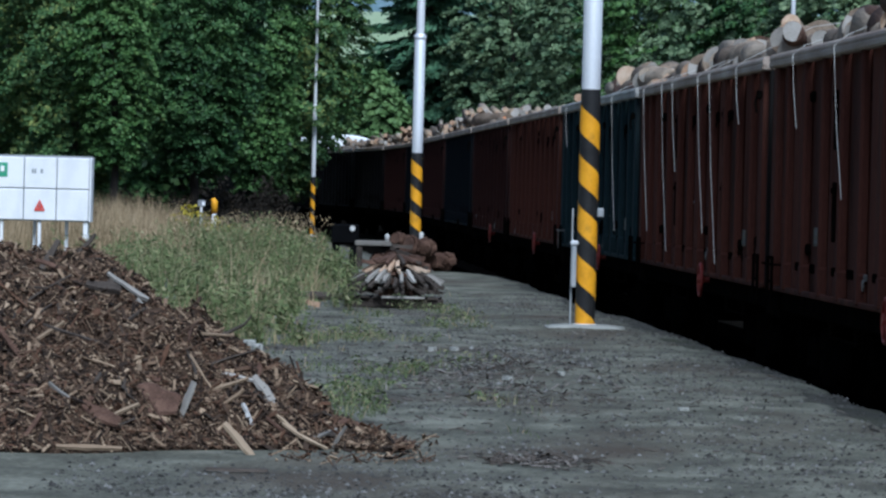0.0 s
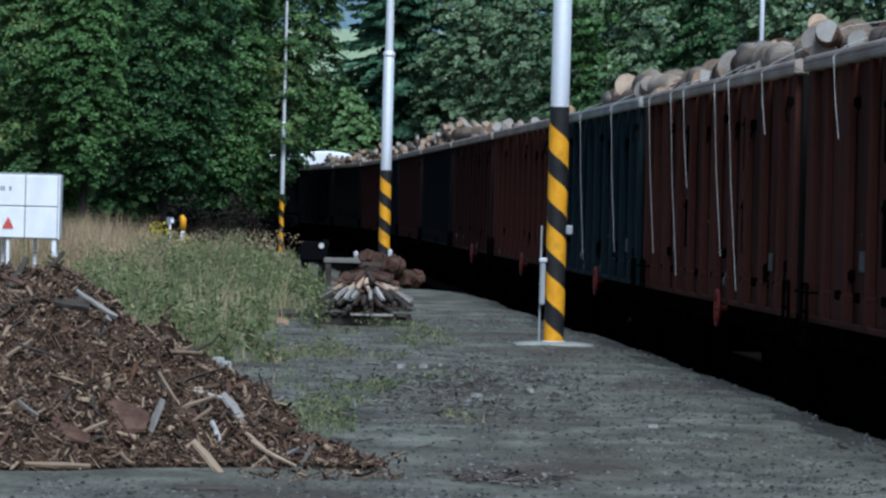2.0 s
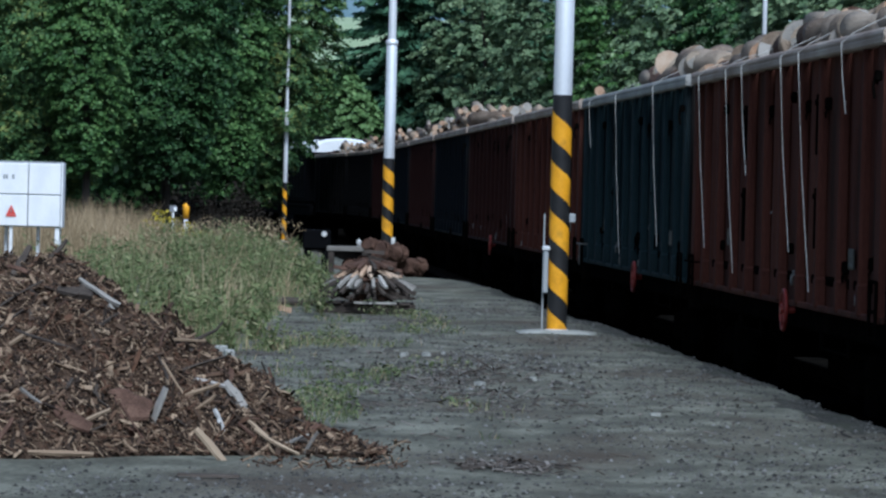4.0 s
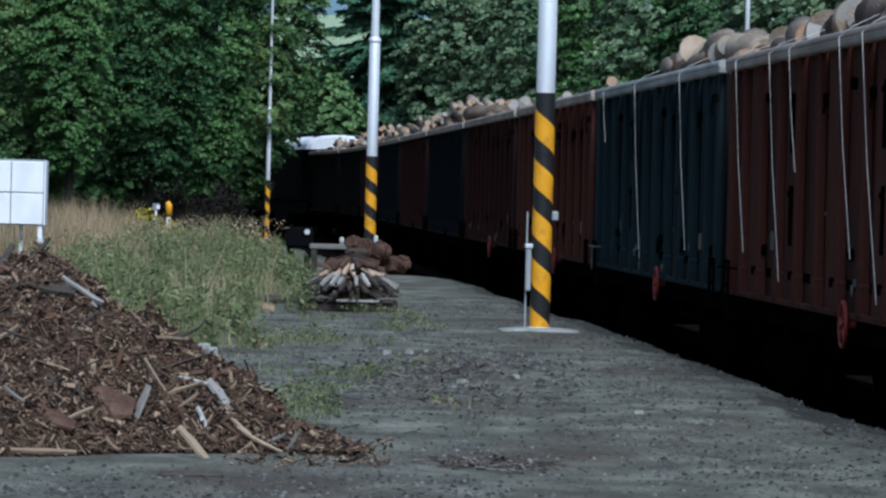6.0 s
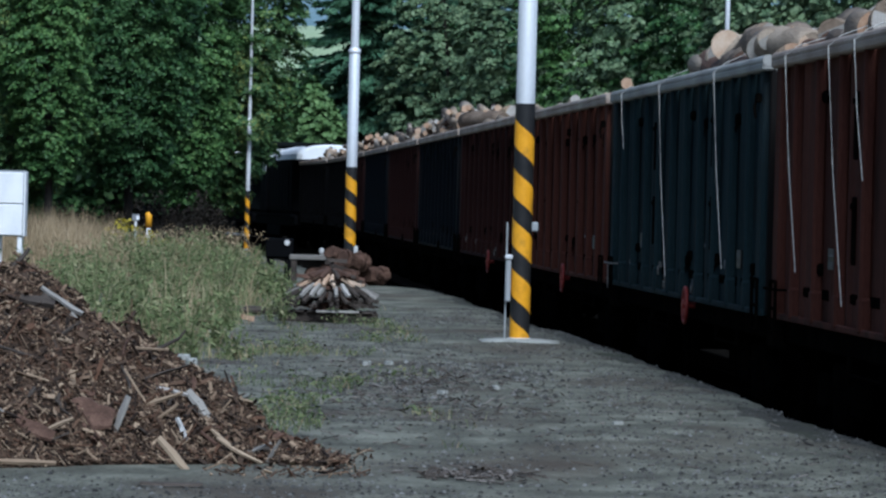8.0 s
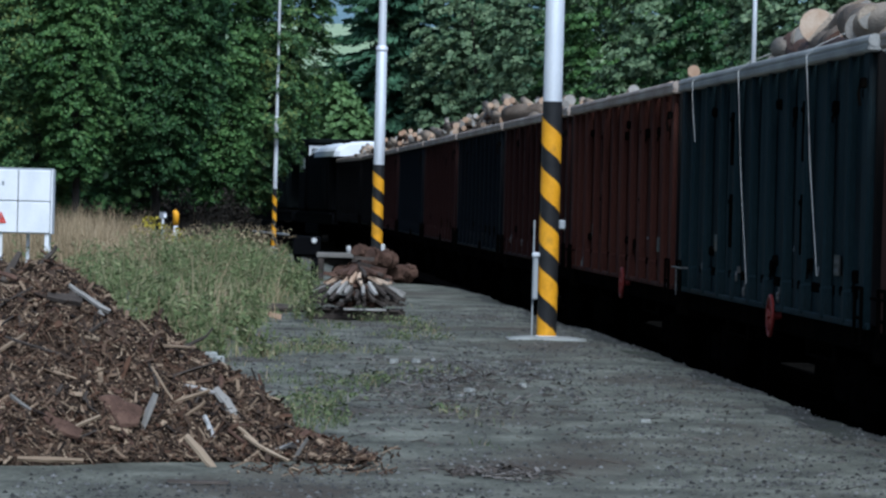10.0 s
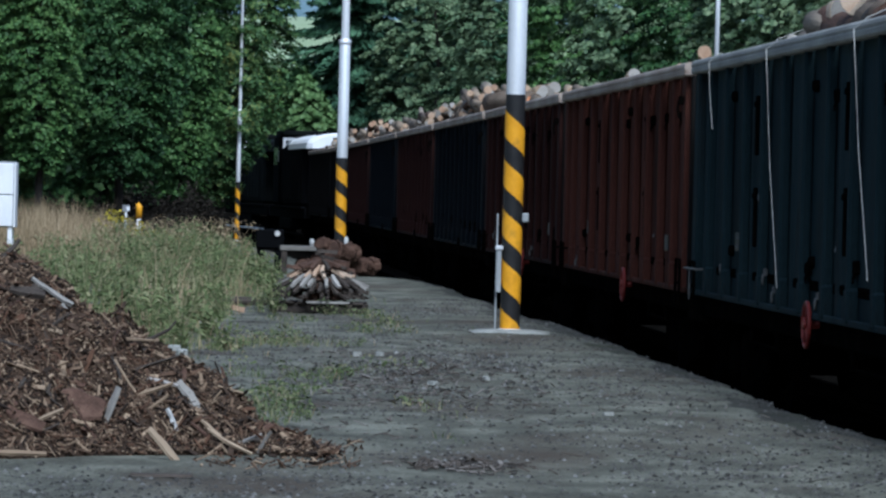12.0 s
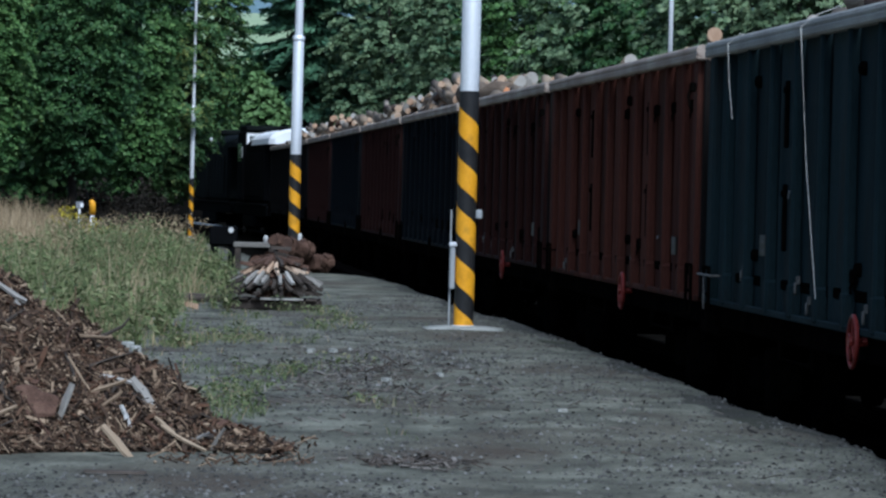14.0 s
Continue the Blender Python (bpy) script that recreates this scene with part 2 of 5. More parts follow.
# ---- mesh helpers ----
class Geo:
    """Vertices and faces of one mesh."""

    def __init__(self):
        self.v, self.f = [], []

    def add(self, verts, faces):
        k = len(self.v)
        self.v += [tuple(p) for p in verts]
        self.f += [tuple(i + k for i in f) for f in faces]
        return self

    def box(self, c, s, b=0.01, m=None):
        """A box with chamfered edges: centre, size, chamfer, turn."""
        hx, hy, hz = s[0] / 2, s[1] / 2, s[2] / 2
        b = min(b, hx * 0.45, hy * 0.45, hz * 0.45)
        ids, verts = {}, []
        for sx in (-1, 1):
            for sy in (-1, 1):
                for sz in (-1, 1):
                    for a in range(3):
                        p = [sx * (hx - b), sy * (hy - b), sz * (hz - b)]
                        p[a] += (sx, sy, sz)[a] * b
                        ids[sx, sy, sz, a] = len(verts)
                        verts.append(p)
        faces = []
        for a in range(3):
            o, q = (a + 1) % 3, (a + 2) % 3
            for sg in (-1, 1):
                ring = []
                for e, g in ((-1, -1), (1, -1), (1, 1), (-1, 1)):
                    k = [0, 0, 0]
                    k[a], k[o], k[q] = sg, e, g
                    ring.append(ids[k[0], k[1], k[2], a])
                faces.append(ring if sg > 0 else ring[::-1])
            for e in (-1, 1):
                for g in (-1, 1):
                    k0, k1 = [0, 0, 0], [0, 0, 0]
                    k0[a], k1[a] = -1, 1
                    k0[o] = k1[o] = e
                    k0[q] = k1[q] = g
                    ring = [ids[(*k0, o)], ids[(*k1, o)], ids[(*k1, q)], ids[(*k0, q)]]
                    faces.append(ring if e * g > 0 else ring[::-1])
        for sx in (-1, 1):
            for sy in (-1, 1):
                for sz in (-1, 1):
                    ring = [ids[sx, sy, sz, a] for a in range(3)]
                    faces.append(ring if sx * sy * sz > 0 else ring[::-1])
        c = Vector(c)
        if m is not None:
            verts = [c + m @ Vector(p) for p in verts]
        else:
            verts = [c + Vector(p) for p in verts]
        return self.add(verts, faces)

    def tube(self, pts, radii, n=10, caps=True):
        """A round tube along points, with a radius at each."""
        pts = [Vector(p) for p in pts]
        verts, faces = [], []
        for i, p in enumerate(pts):
            d = (pts[min(i + 1, len(pts) - 1)] - pts[max(i - 1, 0)]).normalized()
            up = Vector((0, 0, 1)) if abs(d.z) < 0.9 else Vector((1, 0, 0))
            a = d.cross(up).normalized()
            b = d.cross(a)
            r = radii[i] if hasattr(radii, "__len__") else radii
            verts += [p + (a * math.cos(j * math.tau / n) + b * math.sin(j * math.tau / n)) * r for j in range(n)]
        for i in range(len(pts) - 1):
            for j in range(n):
                k = (j + 1) % n
                faces.append((i * n + j, i * n + k, (i + 1) * n + k, (i + 1) * n + j))
        if caps:
            faces.append(tuple(range(n))[::-1])
            faces.append(tuple(range((len(pts) - 1) * n, len(pts) * n)))
        return self.add(verts, faces)

    def ring(self, c, axis, big, small, n=20, k=6):
        """A torus."""
        axis = Vector(axis).normalized()
        u = axis.orthogonal().normalized()
        w = axis.cross(u)
        verts, faces = [], []
        for i in range(n):
            d = u * math.cos(i * math.tau / n) + w * math.sin(i * math.tau / n)
            for j in range(k):
                verts.append(Vector(c) + d * (big + small * math.cos(j * math.tau / k)) + axis * small * math.sin(j * math.tau / k))
        for i in range(n):
            for j in range(k):
                faces.append((i * k + j, ((i + 1) % n) * k + j, ((i + 1) % n) * k + (j + 1) % k, i * k + (j + 1) % k))
        return self.add(verts, faces)

    def mesh(self, name):
        me = bpy.data.meshes.new(name)
        me.from_pydata(self.v, [], self.f)
        me.validate()
        bm = bmesh.new()
        bm.from_mesh(me)
        if len(bm.faces) < 20000:
            bmesh.ops.recalc_face_normals(bm, faces=bm.faces)
        bm.to_mesh(me)
        bm.free()
        return me


def part(name, geo, material, parent=None, label="", place=None, smooth=False):
    """Links a Geo, or a mesh already made, as one mesh object under a thing or a part."""
    me = geo.mesh(name) if isinstance(geo, Geo) else geo
    if not me.materials:
        me.materials.append(None)
    if smooth:
        me.polygons.foreach_set("use_smooth", [len(p.vertices) < 5 for p in me.polygons])
    ob = new(name, me)
    ob.material_slots[0].link = "OBJECT"
    ob.material_slots[0].material = material
    if parent:
        ob.parent = parent
    if place is not None:
        ob.matrix_basis = place
    if label:
        ob["label"] = label
    return ob


def thing(name, label, category, place=None, group="", kind=""):
    ob = new(name)
    ob.empty_display_size = 0.2
    if place is not None:
        ob.matrix_basis = place
    return tagged(ob, label, category, group, kind)


def solo(name, geo, material, label, category, place=None, group="", kind="", smooth=False):
    return tagged(part(name, geo, material, place=place, smooth=smooth), label, category, group, kind)


def between(v, pts):
    """Linear interpolation through sorted pairs."""
    return float(np.interp(v, [p[0] for p in pts], [p[1] for p in pts]))


# ---- the line of the track and the edge of the ramp ----
RAIL = -0.38
BEND_AT, BEND_RADIUS = 138.0, 460.0
ALONG = Vector((-0.0546, 0.99851))
ASIDE = Vector((0.99851, 0.0546))
AXIS0 = Vector((4.80, 0.0)) + ASIDE * 1.33
EDGE = [(-40, 6.6), (0, 4.5), (29.5, 3.08), (33.2, 2.81), (38, 2.62), (44, 2.28), (51.4, 1.91), (55.2, 1.55), (58.9, 1.25), (68.4, 0.76), (77.3, 0.18), (80.8, -0.34), (82, -0.80), (94, -1.42), (100, -2.3), (130, -4.4), (165, -7.4), (220, -14), (320, -30)]


def track(s):
    """Point on the track's axis and heading in radians, s metres beyond the camera."""
    base = math.atan2(ALONG.y, ALONG.x)
    if s <= BEND_AT:
        p = AXIS0 + ALONG * s
        return p, base
    p = AXIS0 + ALONG * BEND_AT
    a = (s - BEND_AT) / BEND_RADIUS
    left = -ASIDE
    p = p + ALONG * (BEND_RADIUS * math.sin(a)) + left * (BEND_RADIUS * (1 - math.cos(a)))
    return p, base + a


def edge_wobble(y):
    return 0.06 * noise.noise((y * 0.7, 3.1, 0)) + 0.03 * noise.noise((y * 2.3, 8.1, 0))


def ground_height(x, y):
    """Height of the ground sheet: the ramp, its edge, the track bed, the land beyond."""
    e = between(y, EDGE) + edge_wobble(y)
    ramp = between(y, [(-60, 0), (75, 0), (120, -0.2), (170, -0.45), (400, -0.5)])
    bed = RAIL - 0.32
    w = x - e
    top = ramp + 0.035 * noise.noise((x * 0.5, y * 0.25, 0)) + 0.012 * noise.noise((x * 2.1, y * 1.7, 5))
    if w < -0.12:
        z = top - 0.03 * max(0, 1 + (w + 0.12) / 0.5) ** 2
    elif w < 0.1:
        f = (w + 0.12) / 0.22
        f = f * f * (3 - 2 * f)
        z = (top - 0.03) * (1 - f) + bed * f
    else:
        # bank added beyond the track to hide lit ground seen beneath the wagons
        z = bed + min(max(0.0, w - 4.2) * 0.6, 2.2) + 0.25 * noise.noise((x * 0.6, y * 0.3, 11)) * min(1, max(0, w - 4.2))
    if y > 200:
        z += (y - 200) * 0.004
    return z


# ---- the ground ----
def build_ground():
    ys = list(np.arange(-40, 18, 3.0)) + list(np.arange(18, 60, 0.25)) + list(np.arange(60, 130, 0.7)) + list(np.arange(130, 260, 3.0)) + [270, 300, 350, 450, 700, 1200, 2500, 4500]
    ws = [-4000, -1500, -600, -200, -80, -40, -22, -15] + list(np.arange(-11, -1.0, 0.25)) + list(np.arange(-1.0, 0.3, 0.05)) + [0.5, 1, 2, 3, 4.5, 6, 9, 14, 25, 50, 120, 400, 1500, 4000]
    g = Geo()
    for y in ys:
        e = between(y, EDGE)
        for w in ws:
            x = e + w
            g.v.append((x, y, ground_height(x, y)))
    n = len(ws)
    for i in range(len(ys) - 1):
        for j in range(n - 1):
            g.f.append((i * n + j, i * n + j + 1, (i + 1) * n + j + 1, (i + 1) * n + j))
    ob = solo("ground", g, M["gravel"], "grey gravel yard with dirt patches and a worn ramp edge", "ground", kind="structure", smooth=True)
    # second slot paints the train's shade onto bed and bank
    ob.data.materials.append(M["shade_dark_soil"])
    ob.data.materials.append(M["edge_dark"])
    kinds = np.zeros(len(ob.data.polygons), dtype=np.int32)
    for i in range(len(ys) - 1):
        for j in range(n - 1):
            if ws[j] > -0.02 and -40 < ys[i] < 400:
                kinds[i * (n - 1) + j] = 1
            elif -2.2 < ws[j] and ws[j] + 0.35 + 0.5 * noise.noise((ws[j] * 1.2, ys[i] * 0.3, 2.0)) + 0.35 * noise.noise((ws[j] * 4.0, ys[i] * 1.1, 6.0)) > 0 and 18 <= ys[i] < 130:
                kinds[i * (n - 1) + j] = 2
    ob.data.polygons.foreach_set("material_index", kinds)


def build_track():
    rails = thing("railway_track", "dark rusty rails on wooden sleepers in shade-darkened ballast", "track", kind="structure")
    for side in (-0.75, 0.75):
        g = Geo()
        prof = [(-0.07, -0.17), (0.07, -0.17), (0.07, -0.15), (0.015, -0.13), (0.015, -0.045), (0.036, -0.035), (0.036, 0), (-0.036, 0), (-0.036, -0.035), (-0.015, -0.045), (-0.015, -0.13), (-0.07, -0.15)]
        steps = [-30 + 6 * i for i in range(46)]
        n = len(prof)
        for s in steps:
            p, h = track(s)
            a = Vector((math.sin(h), -math.cos(h)))
            for q, z in prof:
                r = p + a * (side + q)
                g.v.append((r.x, r.y, RAIL + z))
        for i in range(len(steps) - 1):
            for j in range(n):
                g.f.append((i * n + j, i * n + (j + 1) % n, (i + 1) * n + (j + 1) % n, (i + 1) * n + j))
        part("rail", g, M["steel"], rails)
    me = Geo().box((0, 0, 0), (0.25, 2.6, 0.15), 0.015).mesh("sleeper")
    for i in range(200):
        p, h = track(-20 + i * 0.62)
        part("sleeper", me, M["under"], rails, place=pose(p.x, p.y, RAIL - 0.245, 0, 0, math.degrees(h)))
    rng = random.Random(5)
    g = Geo()
    for i in range(5200):
        s = rng.uniform(22, 110)
        p, h = track(s)
        a = Vector((math.sin(h), -math.cos(h)))
        q = p + a * rng.uniform(-1.75, 1.9)
        r = rng.uniform(0.02, 0.045)
        z = ground_height(q.x, q.y) + r * 0.4
        if z > RAIL - 0.2:
            continue
        g.add([(q.x + r * dx * rng.uniform(0.6, 1.2), q.y + r * dy * rng.uniform(0.6, 1.2), z + r * dz) for dx, dy, dz in ((1, 0, 0), (0, 1, 0), (-1, 0, 0), (0, -1, 0), (0, 0, 0.9), (0, 0, -0.6))],
              [(0, 1, 4), (1, 2, 4), (2, 3, 4), (3, 0, 4), (1, 0, 5), (2, 1, 5), (3, 2, 5), (0, 3, 5)])
    solo("ballast", g, M["ballast"], "crushed stone between the rails, coloured dark for the train's shade", "ballast", kind="stuff")


def build_hills():
    def ridge(name, y0, y1, height, material, label, seed):
        g = Geo()
        xs = np.linspace(-1400, 1400, 60)
        rows = 14
        for i in range(rows):
            f = i / (rows - 1)
            for x in xs:
                z = height * f * (0.75 + 0.35 * noise.noise((x * 0.0016, seed, f))) + 4 * noise.noise((x * 0.01, f * 6, seed))
                g.v.append((x, y0 + (y1 - y0) * f, z - 2))
        n = len(xs)
        for i in range(rows - 1):
            for j in range(n - 1):
                g.f.append((i * n + j, i * n + j + 1, (i + 1) * n + j + 1, (i + 1) * n + j))
        solo(name, g, material, label, "hill", kind="structure", smooth=True)
    ridge("meadow_hill", 900, 1700, 98, M["meadow"], "pale green meadow slope far behind the woods", 1.5)
    ridge("wooded_hill", 1900, 3200, 460, M["far_wood_hazed"], "wooded hill in the far distance, blue haze in its colour", 7.7)


# ---- plants ----
def leaf_cards(g, centres, size, rng, droop=0.0, aspect=0.62):
    """Small pointed leaves at the centres."""
    c = np.asarray(centres, dtype=float)
    n = len(c)
    if not n:
        return
    a = rng.normal(size=(n, 3))
    a[:, 2] = a[:, 2] * 0.6 - droop
    a /= np.linalg.norm(a, axis=1)[:, None]
    b = np.cross(a, rng.normal(size=(n, 3)))
    b /= np.linalg.norm(b, axis=1)[:, None] + 1e-9
    s = size * rng.uniform(0.65, 1.35, size=(n, 1)) * 0.5
    v = np.stack([c - a * s, c + b * s * aspect, c + a * s, c - b * s * aspect], 1).reshape(-1, 3)
    k = len(g.v)
    g.v.extend(map(tuple, v.tolist()))
    g.f.extend((k + 4 * i, k + 4 * i + 1, k + 4 * i + 2, k + 4 * i + 3) for i in range(n))


def broadleaf(x, y, height, radius, material, label, seed, leaves=18000, leaf=0.24, low=0.8, lean=0.0, name="tree", group="trees along the track"):
    rng = np.random.default_rng(seed)
    z0 = ground_height(x, y) - 0.1
    t = thing(name, label, "tree", pose(x, y, z0), group)
    g = Geo()
    top = height * 0.86
    pts = [(0.12 * math.sin(i * 1.3 + seed) * i * 0.3 + lean * i / 6, 0.1 * math.cos(i + seed) * i * 0.3, top * i / 7) for i in range(8)]
    r0 = height * 0.009 + 0.03
    g.tube(pts, [r0 * (1 - i / 8.5) for i in range(8)], 9)
    def reach_at(z, a):
        """Distance of the crown's uneven surface from its axis."""
        f = min(1.0, max(0.0, (z - low) / (height - low)))
        prof = math.sin(math.pi * min(1, 0.16 + 0.84 * f) ** 0.85) ** 0.55
        k = 1 + 0.42 * noise.noise((math.cos(a) * 1.2 + seed, math.sin(a) * 1.2, z * 0.42)) + 0.26 * noise.noise((math.cos(a) * 3.1, math.sin(a) * 3.1 + seed, z * 1.15))
        return radius * max(0.05, prof) * k * min(1.0, 0.62 + 2.2 * f)

    for i in range(24):
        z = low + (top - low) * (i + rng.uniform(0, 1)) / 24
        a = rng.uniform(0, math.tau)
        r = reach_at(z, a) * 0.8
        base = Vector(pts[min(7, int(z / top * 7))])
        base.z = max(0.3, z - r * 0.35)
        tip = Vector((math.cos(a) * r + lean * z / height, math.sin(a) * r, z))
        rb = r0 * 0.34 * (1 - 0.6 * i / 24)
        g.tube([base, base.lerp(tip, 0.5) + Vector((0, 0, r * 0.1)), tip], [rb, rb * 0.6, rb * 0.2], 5)
    part("trunk", g, M["trunk"], t, "grey-brown trunk and limbs", smooth=True)
    # sprays of drooping leaves on the crown's surface, thinner within
    per = 42
    spots = []
    while len(spots) < leaves // per:
        z = low + (height - low) * rng.uniform(-0.02, 1)
        if z > 11 and rng.uniform() < 0.5:
            continue
        a = rng.uniform(0, math.tau)
        q = 1.0 - 0.5 * rng.uniform() ** 2.2
        r = reach_at(z, a) * q
        spots.append((math.cos(a) * r + lean * z / height, math.sin(a) * r, z, math.cos(a), math.sin(a)))
    sp = np.repeat(np.array(spots), per, axis=0)
    n = len(sp)
    size = np.repeat(rng.uniform(0.14, 0.30, size=len(spots)) * (0.5 + 0.28 * radius), per)
    out = np.stack([sp[:, 3], sp[:, 4], np.zeros(n)], 1)
    side = np.stack([-sp[:, 4], sp[:, 3], np.zeros(n)], 1)
    u = rng.uniform(-1, 1, size=n)
    w = rng.normal(size=n) * 0.5 * (1.1 - 0.5 * u)
    c = sp[:, :3] + out * (u * size)[:, None] + side * (w * size)[:, None]
    c[:, 2] += -0.45 * size * (u + 1) ** 2 * 0.5 + rng.normal(size=n) * size * 0.16
    nrm = out * 0.55 + np.array([0, 0, 0.75]) + rng.normal(size=(n, 3)) * 0.5
    along = out * 0.6 + np.array([0, 0, -0.5]) + rng.normal(size=(n, 3)) * 0.6
    along -= nrm * (np.sum(along * nrm, 1) / np.sum(nrm * nrm, 1))[:, None]
    along /= np.linalg.norm(along, axis=1)[:, None]
    across = np.cross(nrm, along)
    across /= np.linalg.norm(across, axis=1)[:, None]
    h = leaf * rng.uniform(0.6, 1.3, size=(n, 1)) * 0.5
    v = np.stack([c - along * h, c + across * h * 0.7, c + along * h, c - across * h * 0.7], 1).reshape(-1, 3)
    crown = Geo()
    crown.v = list(map(tuple, v.tolist()))
    crown.f = [(4 * i, 4 * i + 1, 4 * i + 2, 4 * i + 3) for i in range(n)]
    part("crown", crown, material, t)
    return t


def spruce(x, y, height, radius, seed, group="woods behind the train"):
    rng = np.random.default_rng(seed)
    z0 = ground_height(x, y) - 0.1
    t = thing("spruce", "green spruce with drooping layered branches, paled by painted haze", "tree", pose(x, y, z0), group)
    part("trunk", Geo().tube([(0, 0, 0), (0, 0, height * 0.5), (0, 0, height)], [0.22, 0.13, 0.02], 8), M["trunk"], t, "straight dark trunk")
    crown = Geo()
    layers = int(height / 0.75)
    for i in range(layers):
        z1 = 1.0 + (height - 1.0) * i / layers
        reach = radius * (1 - z1 / height) ** 0.85 + 0.15
        for k in range(16):
            a = rng.uniform(0, math.tau)
            rr = reach * rng.uniform(0.6, 1.15)
            z = z1 + rng.uniform(-0.4, 0.4)
            n = max(14, int(rr * 42))
            q = rng.uniform(0.06, 1, size=n)
            side = rng.normal(size=n) * 0.16 * rr * (1.05 - q)
            cx = np.cos(a) * rr * q - np.sin(a) * side
            cy = np.sin(a) * rr * q + np.cos(a) * side
            cz = z - 0.36 * rr * q ** 1.2 + 0.14 * rr * q ** 4 - np.abs(rng.normal(size=n)) * 0.10
            c = np.stack([cx, cy, cz], 1)
            d = np.stack([np.cos(a) + rng.normal(size=n) * 0.35, np.sin(a) + rng.normal(size=n) * 0.35, -0.45 + rng.normal(size=n) * 0.3], 1)
            d /= np.linalg.norm(d, axis=1)[:, None]
            w = np.cross(d, rng.normal(size=(n, 3)) * 0.5 + np.array([0, 0, 1.0]))
            w /= np.linalg.norm(w, axis=1)[:, None]
            ln = rng.uniform(0.22, 0.42, size=(n, 1))
            v = np.stack([c - d * ln, c + w * 0.11, c + d * ln, c - w * 0.11], 1).reshape(-1, 3)
            k0 = len(crown.v)
            crown.v.extend(map(tuple, v.tolist()))
            crown.f.extend((k0 + 4 * j, k0 + 4 * j + 1, k0 + 4 * j + 2, k0 + 4 * j + 3) for j in range(n))
    part("crown", crown, M["needle_hazed"], t)
    return t


def shrub(x, y, h, r, material, label, seed):
    rng = np.random.default_rng(seed)
    t = thing("shrub", label, "shrub", pose(x, y, ground_height(x, y) - 0.05), "shrubs under the trees")
    s, lf = Geo(), Geo()
    for i in range(16):
        a, q = rng.uniform(0, math.tau), rng.uniform(0.2, 1.0)
        tip = Vector((math.cos(a) * r * q, math.sin(a) * r * q, h * rng.uniform(0.45, 1.05) * (1.1 - 0.5 * q)))
        s.tube([(0, 0, 0), tip * 0.5 + Vector((0, 0, 0.1)), tip], [0.025, 0.016, 0.006], 5)
        c = np.array(tip)[None, :] * rng.uniform(0.4, 1.05, size=(110, 1)) + rng.normal(size=(110, 3)) * np.array([0.2, 0.2, 0.15]) * h * 0.6
        leaf_cards(lf, c[c[:, 2] > 0.02], 0.13, rng, 0.1, 0.6)
    part("stem_clump", s, M["trunk"], t, "thin dark woody stem clump")
    part("foliage", lf, material, t)


def build_shrubs():
    brown = "brown-leaved shrub under the trees, darkened as in their shade"
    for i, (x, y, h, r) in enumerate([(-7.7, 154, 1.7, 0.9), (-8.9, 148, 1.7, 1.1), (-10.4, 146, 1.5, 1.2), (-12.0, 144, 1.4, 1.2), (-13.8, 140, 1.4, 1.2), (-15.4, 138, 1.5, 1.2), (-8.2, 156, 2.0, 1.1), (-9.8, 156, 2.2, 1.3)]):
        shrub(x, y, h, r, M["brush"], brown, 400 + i)


